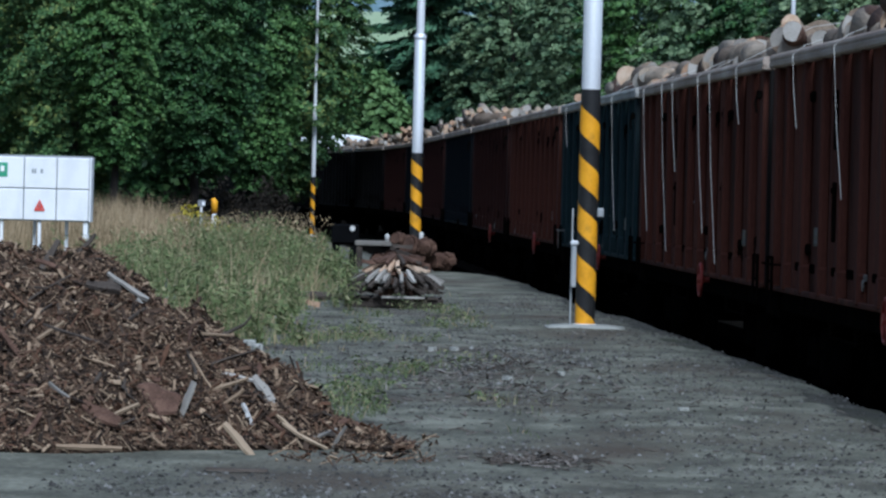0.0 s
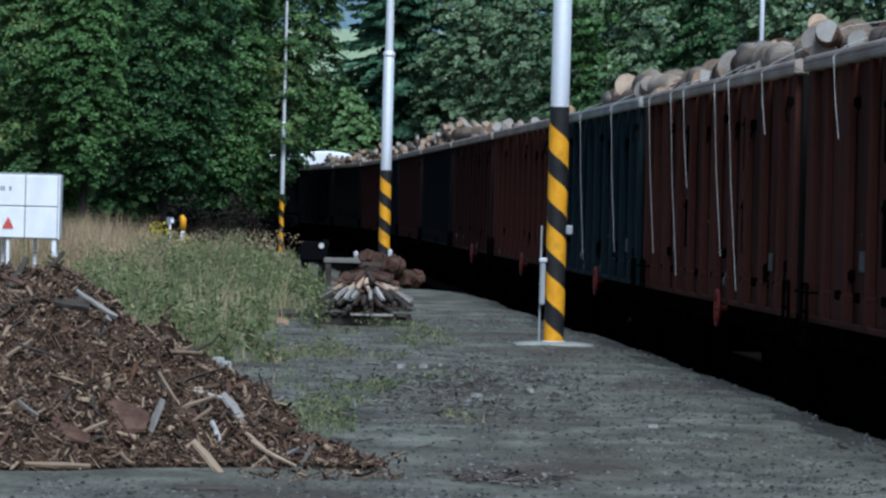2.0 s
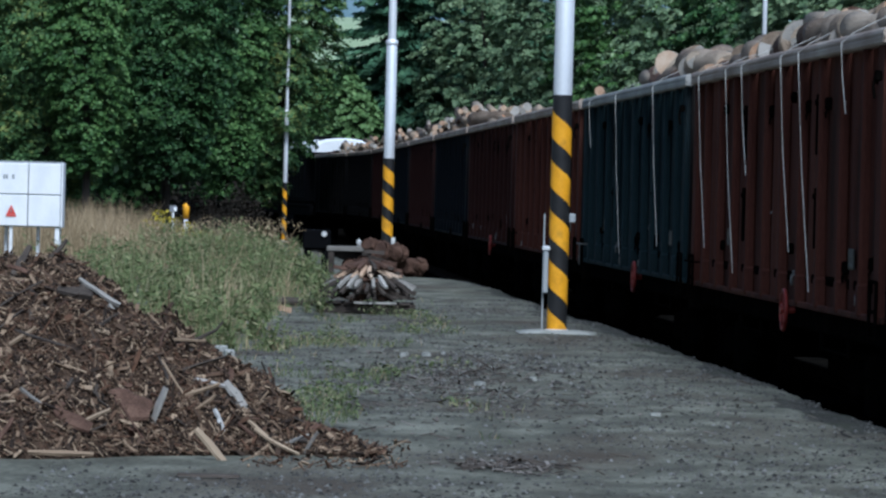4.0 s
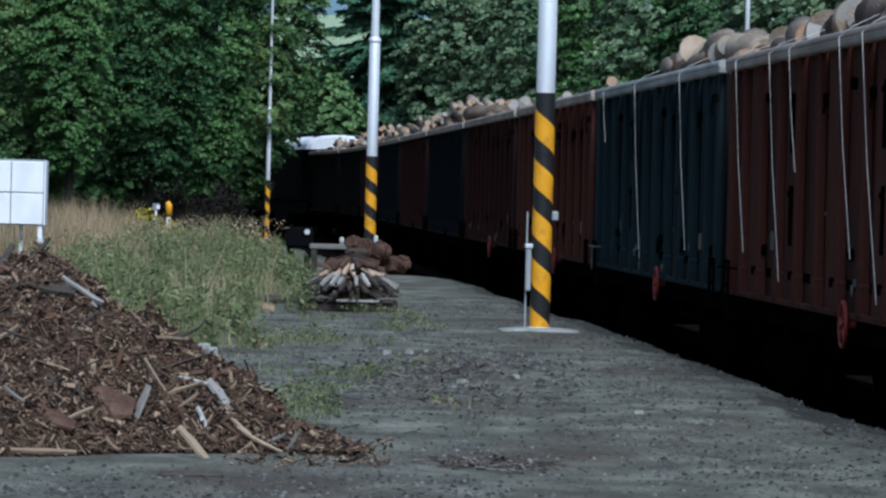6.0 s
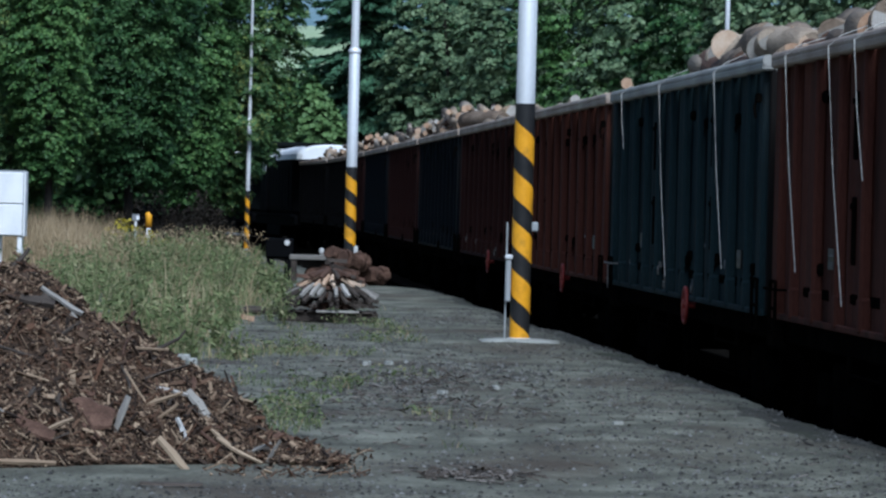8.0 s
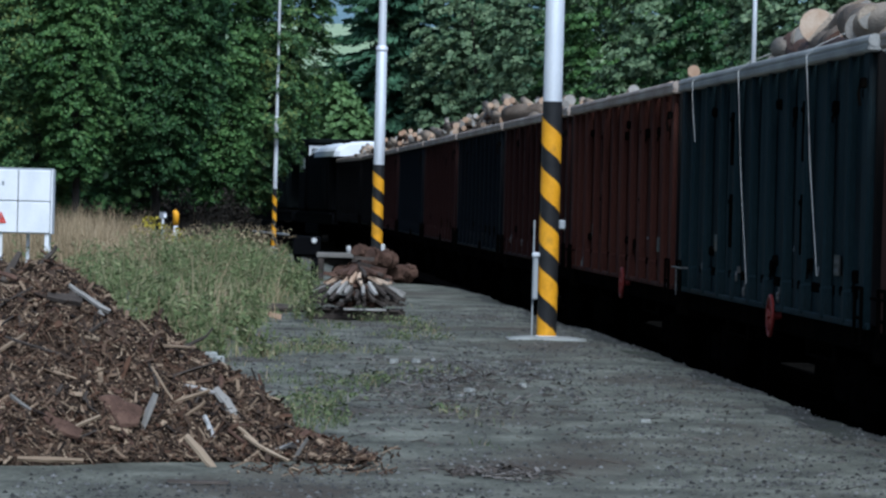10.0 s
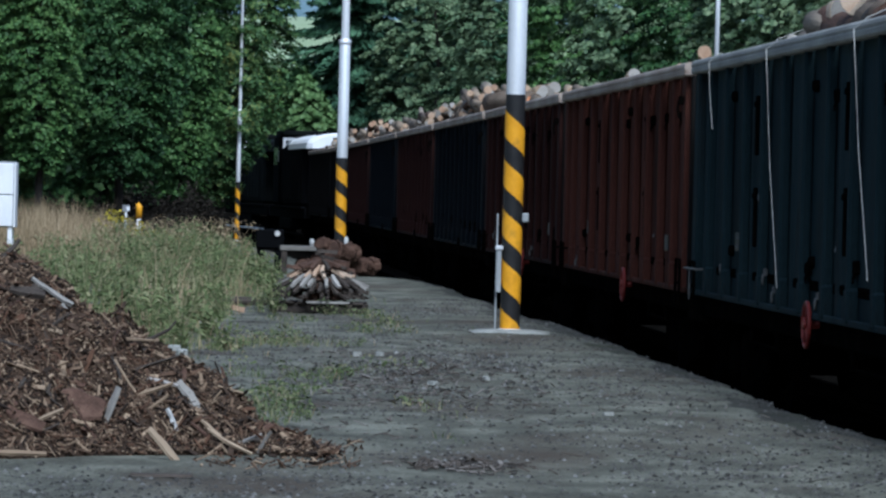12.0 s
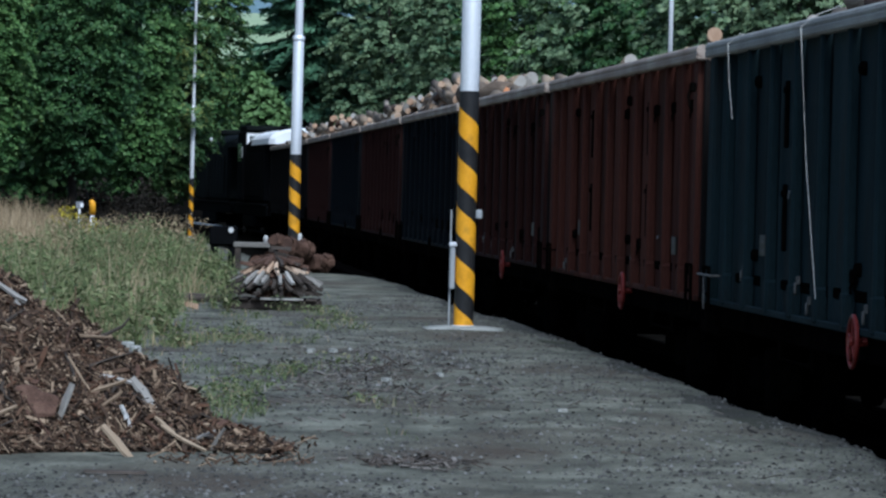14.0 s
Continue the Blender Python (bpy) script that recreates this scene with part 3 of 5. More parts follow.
def build_trees():
    birch = "leafy birch with yellowing grey-green foliage beside the track"
    dark = "dense dark green broadleaf tree beside the track"
    mid = "dense green broadleaf tree beside the track"
    broadleaf(-16.2, 143, 13, 2.6, M["leaf_birch"], birch, 3, 60000, 0.125, 1.7)
    broadleaf(-13.2, 140, 14, 2.35, M["leaf_birch"], birch, 5, 84000, 0.12, 1.5)
    broadleaf(-11.7, 137.5, 12, 1.25, M["leaf_mid"], mid, 6, 42000, 0.125, 2.4)
    broadleaf(-9.8, 146, 15, 2.15, M["leaf_dark"], dark, 8, 90000, 0.125, 2.5)
    broadleaf(-8.5, 159, 16, 1.55, M["leaf_mid"], mid, 12, 70000, 0.13, 2.0)
    broadleaf(-8.25, 162.9, 16, 1.85, M["leaf_birch"], birch, 14, 84000, 0.125, 1.7, lean=3.4)
    broadleaf(-12.3, 165, 16, 3.4, M["leaf_dark"], dark, 21, 30000, 0.28, 1.0)
    broadleaf(-19.5, 160, 16, 4.0, M["leaf_dark"], dark, 23, 30000, 0.3, 1.0)
    broadleaf(-14.5, 190, 17, 3.6, M["leaf_dark"], dark, 25, 24000, 0.3, 0.6)
    w = "woods behind the train"
    broadleaf(-8.0, 232, 6.0, 1.8, M["leaf_mid"], "light green young broadleaf tree at the edge of the woods", 31, 16000, 0.3, 0.5, group=w)
    broadleaf(-5.6, 212, 5.6, 1.35, M["leaf_light"], "light green young broadleaf tree at the edge of the woods", 33, 12000, 0.3, 0.5, group=w)
    broadleaf(-11.2, 262, 9.0, 2.4, M["leaf_dark"], "dark green broadleaf tree in the woods", 35, 16000, 0.35, 0.5, group=w)
    broadleaf(-8.9, 268, 7.4, 2.2, M["leaf_hazed"], "broadleaf tree in the woods, greyed by painted haze", 36, 16000, 0.3, 0.5, group=w)
    broadleaf(-7.0, 256, 6.8, 1.9, M["leaf_mid"], "green broadleaf tree in the woods", 37, 14000, 0.3, 0.5, group=w)
    spruce(-3.9, 256, 26, 5.4, 41)
    spruce(0.2, 292, 23, 3.8, 43)
    spruce(3.3, 262, 20, 3.4, 44)
    for i, (x, y, h, r, m) in enumerate([(0.6, 250, 15, 3.6, "leaf_hazed"), (4.6, 240, 16, 3.4, "leaf_hazed"), (7.4, 232, 15, 3.4, "leaf_mid"), (9.6, 215, 15, 3.3, "leaf_hazed"), (12.0, 205, 15, 3.6, "leaf_dark"), (14.4, 190, 15, 3.4, "leaf_hazed"),
                                         (16.4, 178, 15, 3.4, "leaf_hazed"), (19.0, 172, 15, 3.6, "leaf_hazed"), (22.0, 165, 15, 3.8, "leaf_hazed"), (9.0, 262, 19, 4.2, "leaf_hazed"), (15.0, 250, 19, 4.4, "leaf_dark"), (22.0, 240, 19, 4.4, "leaf_dark"), (28.0, 225, 19, 4.6, "leaf_mid")]):
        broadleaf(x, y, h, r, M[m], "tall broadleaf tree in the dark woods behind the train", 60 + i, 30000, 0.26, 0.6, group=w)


def build_woods():
    """The woods that close the yard behind the near trees, and unseen trees added beside it to keep sky light off the
    train.
    """
    a = broadleaf(-26, 190, 18, 4.6, M["leaf_dark"], "tall dark broadleaf tree added to close gaps and block sky", 201, 15000, 0.42, 0.4, group="closing woods")
    b = broadleaf(-20, 196, 18, 4.4, M["leaf_dark"], "tall dark broadleaf tree added to close gaps and block sky", 202, 15000, 0.42, 0.4, group="closing woods")
    rng = random.Random(8)
    # spots nearer than 160 m are out of view and only block sky light
    spots = [(-19, 205), (-17, 232), (-22, 230), (-30, 215), (-18, 260), (-25, 265), (-33, 250), (5, 290), (12, 285), (19, 275), (26, 265), (33, 255), (-24, 150), (-23, 128), (-21, 108),
             (-20, 90), (-19, 72), (-18, 54), (-17, 36), (26, 140)]
    for i, (x, y) in enumerate(spots):
        copy_thing((a, b)[i % 2], pose(x + rng.uniform(-1, 1), y, ground_height(x, y) - 0.1, 0, 0, rng.uniform(0, 360)))


def blades(points, h, width, rng, material, name, label, category, bend=0.35, segs=2):
    """Bent grass blades at the points."""
    v, f = [], []
    for (x, y, hh) in points:
        z = ground_height(x, y) - 0.03
        a = rng.uniform(0, math.tau)
        hgt = h * hh * rng.uniform(0.6, 1.25)
        bx, by = math.cos(a) * bend * hgt * rng.uniform(0.1, 1), math.sin(a) * bend * hgt * rng.uniform(0.1, 1)
        c = rng.uniform(0, math.tau)
        wx, wy = math.cos(c) * width, math.sin(c) * width * 0.5
        k = len(v)
        v += [(x - wx, y - wy, z), (x + wx, y + wy, z), (x + bx * 0.35 + wx * 0.8, y + by * 0.35 + wy * 0.8, z + hgt * 0.6), (x + bx * 0.35 - wx * 0.8, y + by * 0.35 - wy * 0.8, z + hgt * 0.6), (x + bx, y + by, z + hgt)]
        f += [(k, k + 1, k + 2, k + 3), (k + 3, k + 2, k + 4)]
    g = Geo()
    g.v, g.f = v, f
    solo(name, g, material, label, category, kind="stuff")


# right border of the overgrown strip: distance, x
VERGE = [(26, -0.6), (30, -0.75), (36, -1.1), (39, -1.35), (44, -1.6), (49, -1.5), (54, -1.5), (60, -1.7), (70, -2.2), (85, -2.9), (100, -3.8), (130, -6.0), (170, -9)]


def build_grass():
    rng = np.random.default_rng(77)
    pts, dry, low, brush = [], [], [], []
    for i in range(34000):
        y = rng.uniform(40, 108)
        xr = between(y, VERGE) + 0.35 * noise.noise((y * 0.35, 7.0, 1.0))
        x = xr - abs(rng.normal()) * 2.1 - 0.05
        if x < -0.068 * y + 0.5 * noise.noise((y * 0.3, 1.0, 4.0)):
            continue
        d = noise.noise((x * 0.9, y * 0.25, 2.0)) + 0.4 * noise.noise((x * 3.0, y * 0.9, 5.0))
        if d < -0.05 + 0.3 * (xr - x < 0.6) or rng.uniform() < 0.3 + 0.5 * min(1, max(0, (-0.045 * y - x) / 1.5)):
            continue
        pts.append((x, y, min(1.0, 0.12 + 0.28 * (xr - x)) * (0.45 + 1.3 * d) * rng.uniform(0.4, 1.3)))
    for i in range(42000):
        y = rng.uniform(72, 128)
        x = rng.uniform(-13, -3.0)
        if x > between(y, VERGE) - 1.4:
            continue
        straw_side = x < -0.069 * y + 0.25 * noise.noise((y * 0.2, 3.0, 1.0))
        d = noise.noise((x * 0.5, y * 0.15, 9.0)) + (0.25 if straw_side else -0.2)
        if d < 0.0:
            continue
        dry.append((x, y, min(1.15, 0.5 + d) * (1 if straw_side else 0.6)))
    for i in range(16000):
        y = rng.uniform(27, 62)
        x = between(y, VERGE) + rng.normal() * 0.42 + (0.5 if 46 < y < 54 else 0.12)
        if noise.noise((x * 1.5, y * 0.4, 4.0)) + 0.35 * noise.noise((x * 6.0, y * 1.5, 1.0)) < 0.16 or x > between(y, EDGE) - 0.5:
            continue
        low.append((x, y, rng.uniform(0.4, 1.0)))
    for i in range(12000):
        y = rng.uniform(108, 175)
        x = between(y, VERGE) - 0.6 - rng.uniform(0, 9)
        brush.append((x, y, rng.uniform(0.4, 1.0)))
    blades(pts, 0.80, 0.006, rng, M["weed"], "tall_weeds", "tall green weeds and seeding grass on the verge", "weeds", 0.5)
    blades(dry, 1.0, 0.007, rng, M["dry_grass"], "dry_grass", "tall dry straw-coloured grass on the verge", "grass", 0.4)
    blades(low, 0.11, 0.0045, rng, M["low_weed"], "low_grass", "short sparse grass growing through the gravel", "grass", 0.7)
    blades(brush, 0.9, 0.02, rng, M["brush"], "undergrowth", "brown undergrowth beneath the trees, darkened as in their shade", "undergrowth", 0.5)
    blades(low[1::9], 0.13, 0.0035, rng, M["dry_grass"], "withered_grass", "short withered grass growing through the gravel", "grass", 0.8)
    # leafy weed plants, and straw mixed among the green
    straw = [(x + rng.normal() * 0.1, y, h) for x, y, h in pts[::3]]
    blades(straw, 1.0, 0.006, rng, M["dry_grass"], "seeding_grass", "thin dry grass stems with seed heads among weeds", "grass", 0.5)
    # small leafy weeds hugging the gravel
    mat_leaves = Geo()
    for x, y, h in low[::40]:
        n = 26
        c = np.array([x, y, ground_height(x, y) + 0.02]) + rng.normal(size=(n, 3)) * np.array([0.07, 0.10, 0.0]) + np.array([0, 0, 1.0]) * rng.uniform(0.0, 0.13, size=(n, 1)) * h
        leaf_cards(mat_leaves, c, 0.04, rng, 0.1, 0.45)
    solo("ground_weeds", mat_leaves, M["low_weed"], "low dark green leafy weeds in the gravel", "weeds", kind="stuff")
    # nodding plumes above the verge
    plume = Geo()
    for i in range(150):
        y = rng.uniform(60, 104)
        x = between(y, VERGE) - rng.uniform(0.4, 3.4)
        a, h = rng.uniform(0, math.tau), rng.uniform(0.55, 1.05)
        bx, by = math.cos(a), math.sin(a)
        z = ground_height(x, y)
        q = [(x + bx * 0.22 * f ** 2.2, y + by * 0.22 * f ** 2.2, z + h * (f - 0.16 * f ** 5)) for f in (0, 0.35, 0.65, 0.85, 1.0)]
        plume.tube(q, [0.006, 0.005, 0.005, 0.004, 0.003], 4)
        c = np.array(q[-1]) + rng.normal(size=(16, 3)) * np.array([0.03, 0.03, 0.05]) + np.array([bx, by, -0.5]) * rng.uniform(-0.12, 0.1, size=(16, 1))
        leaf_cards(plume, c, 0.055, rng, 0.7, 0.3)
    solo("grass_plumes", plume, M["dry_grass"], "nodding dry seed plumes above the verge", "grass", kind="stuff")
    for i in range(190):
        y = rng.uniform(40, 98)
        xr = between(y, VERGE)
        x = xr - rng.uniform(0.1, 3.2)
        h = rng.uniform(0.35, 0.95) * min(1, 0.5 + 0.4 * (xr - x))
        t = thing("weed_plant", "green leafy weed plant standing in the verge grass", "plant", pose(x, y, ground_height(x, y) - 0.02), "weed plants")
        s = Geo()
        lf = Geo()
        broad = rng.uniform(0.16, 0.36)
        size = rng.uniform(0.05, 0.095)
        for k in range(5):
            a = rng.uniform(0, math.tau)
            tip = Vector((math.cos(a) * 0.28 * h, math.sin(a) * 0.28 * h, h * rng.uniform(0.75, 1.1)))
            s.tube([(0, 0, 0), tip * 0.5, tip], [0.008, 0.006, 0.003], 4)
            q = rng.uniform(0.15, 1, size=34)
            c = np.array(tip)[None, :] * q[:, None] + rng.normal(size=(34, 3)) * np.array([0.07, 0.07, 0.03])
            leaf_cards(lf, c, size, rng, 0.5, broad)
        part("stem", s, M["weed"], t)
        part("foliage", lf, M["weed"], t)
    for i, (x, y, h) in enumerate([(-6.95, 104, 0.95), (-7.15, 103, 0.8), (-6.6, 103, 0.75), (-5.4, 98, 0.55), (-5.0, 97, 0.5), (-6.1, 100, 0.6)]):
        t = thing("goldenrod", "yellow-flowering weed in the tall grass", "plant", pose(x, y, ground_height(x, y) - 0.02), "yellow flowers")
        s, fl, lf = Geo(), Geo(), Geo()
        for k in range(4):
            a = rng.uniform(0, math.tau)
            tip = Vector((math.cos(a) * 0.2, math.sin(a) * 0.15, h * rng.uniform(0.8, 1.05)))
            s.tube([(0, 0, 0), tip * 0.6, tip], [0.009, 0.007, 0.004], 4)
            leaf_cards(lf, np.array(tip)[None, :] * rng.uniform(0.2, 0.8, size=(20, 1)) + rng.normal(size=(20, 3)) * 0.05, 0.09, rng, 0.2, 0.35)
            leaf_cards(fl, np.array(tip)[None, :] + rng.normal(size=(16, 3)) * np.array([0.11, 0.07, 0.04]), 0.085, rng, 0, 0.7)
        part("stem", s, M["weed"], t)
        part("foliage", lf, M["weed"], t)
        part("blossom", fl, M["flower"], t, "yellow blossom")


# ---- lamp masts ----
def mast(x, y, z, stripe_top, phase, r_low, joint, label, box=False, pad=True):
    t = thing("lamp_mast", label, "mast", pose(x, y, z), "striped lamp masts")
    lower = Geo().tube([(0, 0, 0.02), (0, 0, stripe_top)], r_low, 28)
    part("painted_base", lower, M["black_paint"], t, "black painted lower tube", smooth=False)
    part("lower_tube", Geo().tube([(0, 0, stripe_top), (0, 0, joint - 0.05), (0, 0, joint)], [r_low - 0.003, r_low - 0.003, r_low * 0.8], 28, caps=False), M["galvanised"], t, "galvanised steel tube", smooth=True)
    part("collar", Geo().tube([(0, 0, joint - 0.05), (0, 0, joint - 0.03), (0, 0, joint + 0.03), (0, 0, joint + 0.07)], [r_low + 0.004, r_low + 0.012, r_low + 0.01, r_low * 0.7], 28), M["galvanised"], t, "welded collar", smooth=True)
    part("upper_tube", Geo().tube([(0, 0, joint), (0, 0, 9.0)], [r_low * 0.74, r_low * 0.55], 24, caps=False), M["galvanised"], t, "thinner galvanised tube", smooth=True)
    g = Geo()
    pitch, wide, n = 0.53, 0.287, 32
    turns = int(stripe_top / pitch) + 3
    r = r_low + 0.003
    prev = None
    for i in range(turns * n + 1):
        a = math.pi + i * math.tau / n
        top = phase + pitch - pitch * i / n
        zt, zb = min(max(top, 0.03), phase), min(max(top - wide, 0.03), phase)
        k = len(g.v)
        g.v += [(r * math.cos(a), r * math.sin(a), zt), (r * math.cos(a), r * math.sin(a), zb)]
        if prev is not None and (zt - zb > 0.002 or g.v[prev][2] - g.v[prev + 1][2] > 0.002):
            g.f.append((prev, prev + 1, k + 1, k))
        prev = k
    part("yellow_stripe", g, M["yellow_paint"], t, "yellow spiral warning stripe", smooth=True)
    part("flange", Geo().tube([(0, 0, 0), (0, 0, 0.03), (0, 0, 0.045)], [r_low + 0.035, r_low + 0.035, r_low + 0.01], 20), M["galvanised"], t, "steel foot flange")
    if box:
        b = part("cable_box", Geo().box((-r_low - 0.032, -0.05, 0.66), (0.055, 0.10, 0.46), 0.012), M["zinc"], t, "grey metal cable cover")
        part("lid", Geo().box((-r_low - 0.03, -0.05, 0.91), (0.085, 0.13, 0.05), 0.012), M["galvanised"], b)
        part("conduit", Geo().tube([(-r_low - 0.055, -0.03, 0.03), (-r_low - 0.055, -0.03, 1.28)], 0.009, 8), M["zinc"], t, "grey conduit pipe")
        part("socket", Geo().box((r_low + 0.03, -0.06, 1.24), (0.07, 0.08, 0.1), 0.012), M["zinc"], t, "small grey socket box")
    return t


def build_masts():
    mast(0.978, 48.5, 0.01, 2.558, 2.421, 0.105, 4.548, "galvanised lamp mast with black and yellow striped base", box=True)
    g = Geo()
    n = 40
    rings = [(0.46, -0.08), (0.43, 0.025), (0.25, 0.045), (0.0, 0.05)]
    for r, z in rings:
        for j in range(n):
            a = j * math.tau / n
            k = max(abs(math.cos(a)), abs(math.sin(a))) ** 0.6
            w = 1 + 0.06 * noise.noise((math.cos(a) * 2, math.sin(a) * 2, 1.0))
            g.v.append((r / k * w * math.cos(a), r / k * w * math.sin(a) * 1.1, z))
    for i in range(3):
        for j in range(n):
            g.f.append((i * n + j, i * n + (j + 1) % n, (i + 1) * n + (j + 1) % n, (i + 1) * n + j))
    solo("mast_footing", g, M["concrete"], "low weathered concrete footing round a mast", "footing", pose(0.978, 48.5, 0.0), smooth=True)
    mast(-1.68, 93.9, -0.05, 2.21, 2.12, 0.115, 4.62, "galvanised lamp mast with black and yellow striped base")
    mast(-6.57, 161.2, -0.42, 2.1, 1.95, 0.08, 4.62, "distant lamp mast with black and yellow striped base")
    t = thing("signal_pole", "thin light grey pole beyond the train", "pole", pose(6.95, 108, ground_height(6.95, 108)))
    part("shaft", Geo().tube([(0, 0, 0), (0, 0, 9)], [0.06, 0.05], 12), M["galvanised"], t, smooth=True)
    part("cap", Geo().tube([(0, 0, 9), (0, 0, 9.06)], [0.07, 0.05], 12), M["galvanised"], t)


# ---- the white panel board and the marker posts ----
def build_board():
    t = thing("panel_board", "white board of six panels on steel posts in the grass", "notice board", pose(-6.32, 70, ground_height(-6.32, 70), 0, 0, -2))
    w, h, z0 = 0.51, 0.495, 0.82
    for c in range(3):
        for r in range(2):
            part("panel", Geo().box((-w * (c + 0.5), -0.02, z0 + h * (r + 0.5)), (w - 0.014, 0.05, h - 0.014), 0.01), M["white_panel"], t)
    fr = Geo()
    fr.box((-w * 1.5, 0.03, z0 + h), (w * 3, 0.03, h * 2 + 0.01), 0.005)
    part("backing", fr, M["joint"], t, "grey backing frame")
    part("side_channel", Geo().box((0.016, 0.12, z0 + h), (0.028, 0.30, h * 2 + 0.01), 0.008), M["white_panel"], t)
    for x, y, d in ((-0.05, 0.0, 0.07), (-0.05, 0.26, 0.05), (-0.38, 0.26, 0.05), (-0.77, 0.0, 0.05), (-0.88, 0.26, 0.05), (-1.36, 0.0, 0.05), (-1.48, 0.26, 0.05)):
        part("post", Geo().box((x, y + 0.03, z0 / 2 - 0.02), (d, d, z0 + 0.04), 0.006), M["white_panel"], t)
    part("top_rail", Geo().box((-w * 1.5, 0.2, z0 + h * 2 + 0.012), (w * 3, 0.30, 0.02), 0.005), M["joint"], t)
    part("warning_plate", Geo().box((-w * 1.5, -0.049, z0 + 0.235), (0.17, 0.006, 0.19), 0.002), M["white_panel"], t)
    tri = Geo()
    tri.add([(-0.075, 0, -0.065), (0.075, 0, -0.065), (0, 0, 0.08), (-0.075, -0.003, -0.065), (0.075, -0.003, -0.065), (0, -0.003, 0.08)], [(0, 1, 2), (3, 5, 4), (0, 3, 4, 1), (1, 4, 5, 2), (2, 5, 3, 0)])
    part("warning_triangle", tri, M["sign_red"], t, "red warning triangle", place=pose(-w * 1.5, -0.053, z0 + 0.25))
    part("warning_bar", Geo().box((-w * 1.5, -0.055, z0 + 0.165), (0.16, 0.006, 0.03), 0.001), M["sign_red"], t, "red lettering bar")
    part("warning_mark", Geo().box((-w * 1.5, -0.058, z0 + 0.24), (0.016, 0.006, 0.06), 0.001), M["ink"], t)
    for dx, ww in ((-0.09, 0.03), (-0.05, 0.03), (0.05, 0.035)):
        part("faded_mark", Geo().box((-w * 1.5 + dx - 0.03, -0.047, z0 + h * 1.55), (ww, 0.004, 0.07), 0.001), M["joint"], t, "faded grey mark")
    part("green_plate", Geo().box((-w * 2.66, -0.049, z0 + h * 1.57), (0.16, 0.006, 0.22), 0.002), M["sign_green"], t, "green notice plate")
    part("green_plate_mark", Geo().box((-w * 2.66, -0.055, z0 + h * 1.6), (0.06, 0.005, 0.09), 0.001), M["white_panel"], t)

    z = ground_height(-6.5, 104)
    p = thing("marker_post", "white marker post with a yellow cap in tall grass", "post", pose(-6.50, 104, z))
    part("shaft", Geo().tube([(0, 0, 0), (0, 0, 0.86)], 0.05, 14), M["white_panel"], p, smooth=True)
    part("cap", Geo().tube([(0, 0, 0.84), (0, 0, 1.10), (-0.04, 0, 1.18)], [0.072, 0.075, 0.045], 14), M["yellow_paint"], p, "yellow hood", smooth=True)
    p = thing("hydrant_stake", "thin white stake with a small dark and white plate", "post", pose(-6.80, 104, z))
    part("shaft", Geo().box((0, 0, 0.5), (0.05, 0.04, 1.0), 0.008), M["white_panel"], p)
    part("plate", Geo().box((0, -0.03, 1.06), (0.16, 0.012, 0.15), 0.004), M["ink"], p, "dark plate")
    part("plate_mark", Geo().box((0.05, -0.039, 1.05), (0.07, 0.008, 0.09), 0.002), M["white_panel"], p, "white mark")


# ---- the bark heap ----
PROFILE = [(-4.2, 0.5), (-3.4, 0.98), (-2.85, 1.05), (-2.54, 1.04), (-2.35, 1.01), (-2.15, 0.95), (-1.99, 0.85), (-1.84, 0.71), (-1.69, 0.63), (-1.43, 0.53), (-1.23, 0.40), (-1.09, 0.32), (-0.9, 0.15), (-0.7, 0.08), (-0.5, 0.03), (-0.36, 0.0)]


def heap_height(x, y):
    p = between(x, PROFILE) if x > -4.2 else max(0, 0.5 + (x + 4.2))
    yr = between(x, [(-4, 26.2), (-1.2, 26.0), (-0.3, 25.3)])
    w = 0.25 + 1.62 * p
    d = abs(y - yr) / w
    h = p * max(0.0, 1 - d ** 1.25)
    if h > 0:
        h += 0.12 * noise.noise((x * 2.6, y * 2.6, 0)) * min(1, h * 4) + 0.085 * noise.noise((x * 7, y * 7, 3)) * min(1, h * 6) + 0.04 * noise.noise((x * 16, y * 16, 8)) * min(1, h * 6)
    return max(h, -0.02)


def surface(x, y):
    return max(heap_height(x, y), ground_height(x, y))


def surface_turn(x, y, rng, tilt=0.35):
    e = 0.06
    n = Vector((surface(x - e, y) - surface(x + e, y), surface(x, y - e) - surface(x, y + e), 2 * e))
    n = (n.normalized() + Vector((rng.gauss(0, tilt), rng.gauss(0, tilt), 0))).normalized()
    return n.to_track_quat("Z", "Y").to_matrix() @ Matrix.Rotation(rng.uniform(0, math.tau), 3, "Z")


def splinter(length, width, thick, rng):
    """An uneven split piece of wood, along x."""
    g = Geo()
    n = 6
    bow = rng.uniform(-0.06, 0.06) * length
    for i in range(n):
        f = i / (n - 1)
        x = (f - 0.5) * length
        w = width * (0.35 + 0.65 * math.sin(math.pi * (0.12 + 0.78 * f)) ** 0.5) * rng.uniform(0.8, 1.15) / 2
        h = thick * rng.uniform(0.7, 1.2) / 2
        y0 = bow * (1 - (2 * f - 1) ** 2) + rng.uniform(-0.1, 0.1) * width
        g.v += [(x, y0 - w, -h), (x, y0 + w, -h), (x, y0 + w * 0.8, h), (x, y0 - w * 0.8, h)]
    for i in range(n - 1):
        for j in range(4):
            k = (j + 1) % 4
            g.f.append((i * 4 + j, i * 4 + k, i * 4 + 4 + k, i * 4 + 4 + j))
    g.f += [(3, 2, 1, 0), (n * 4 - 4, n * 4 - 3, n * 4 - 2, n * 4 - 1)]
    return g


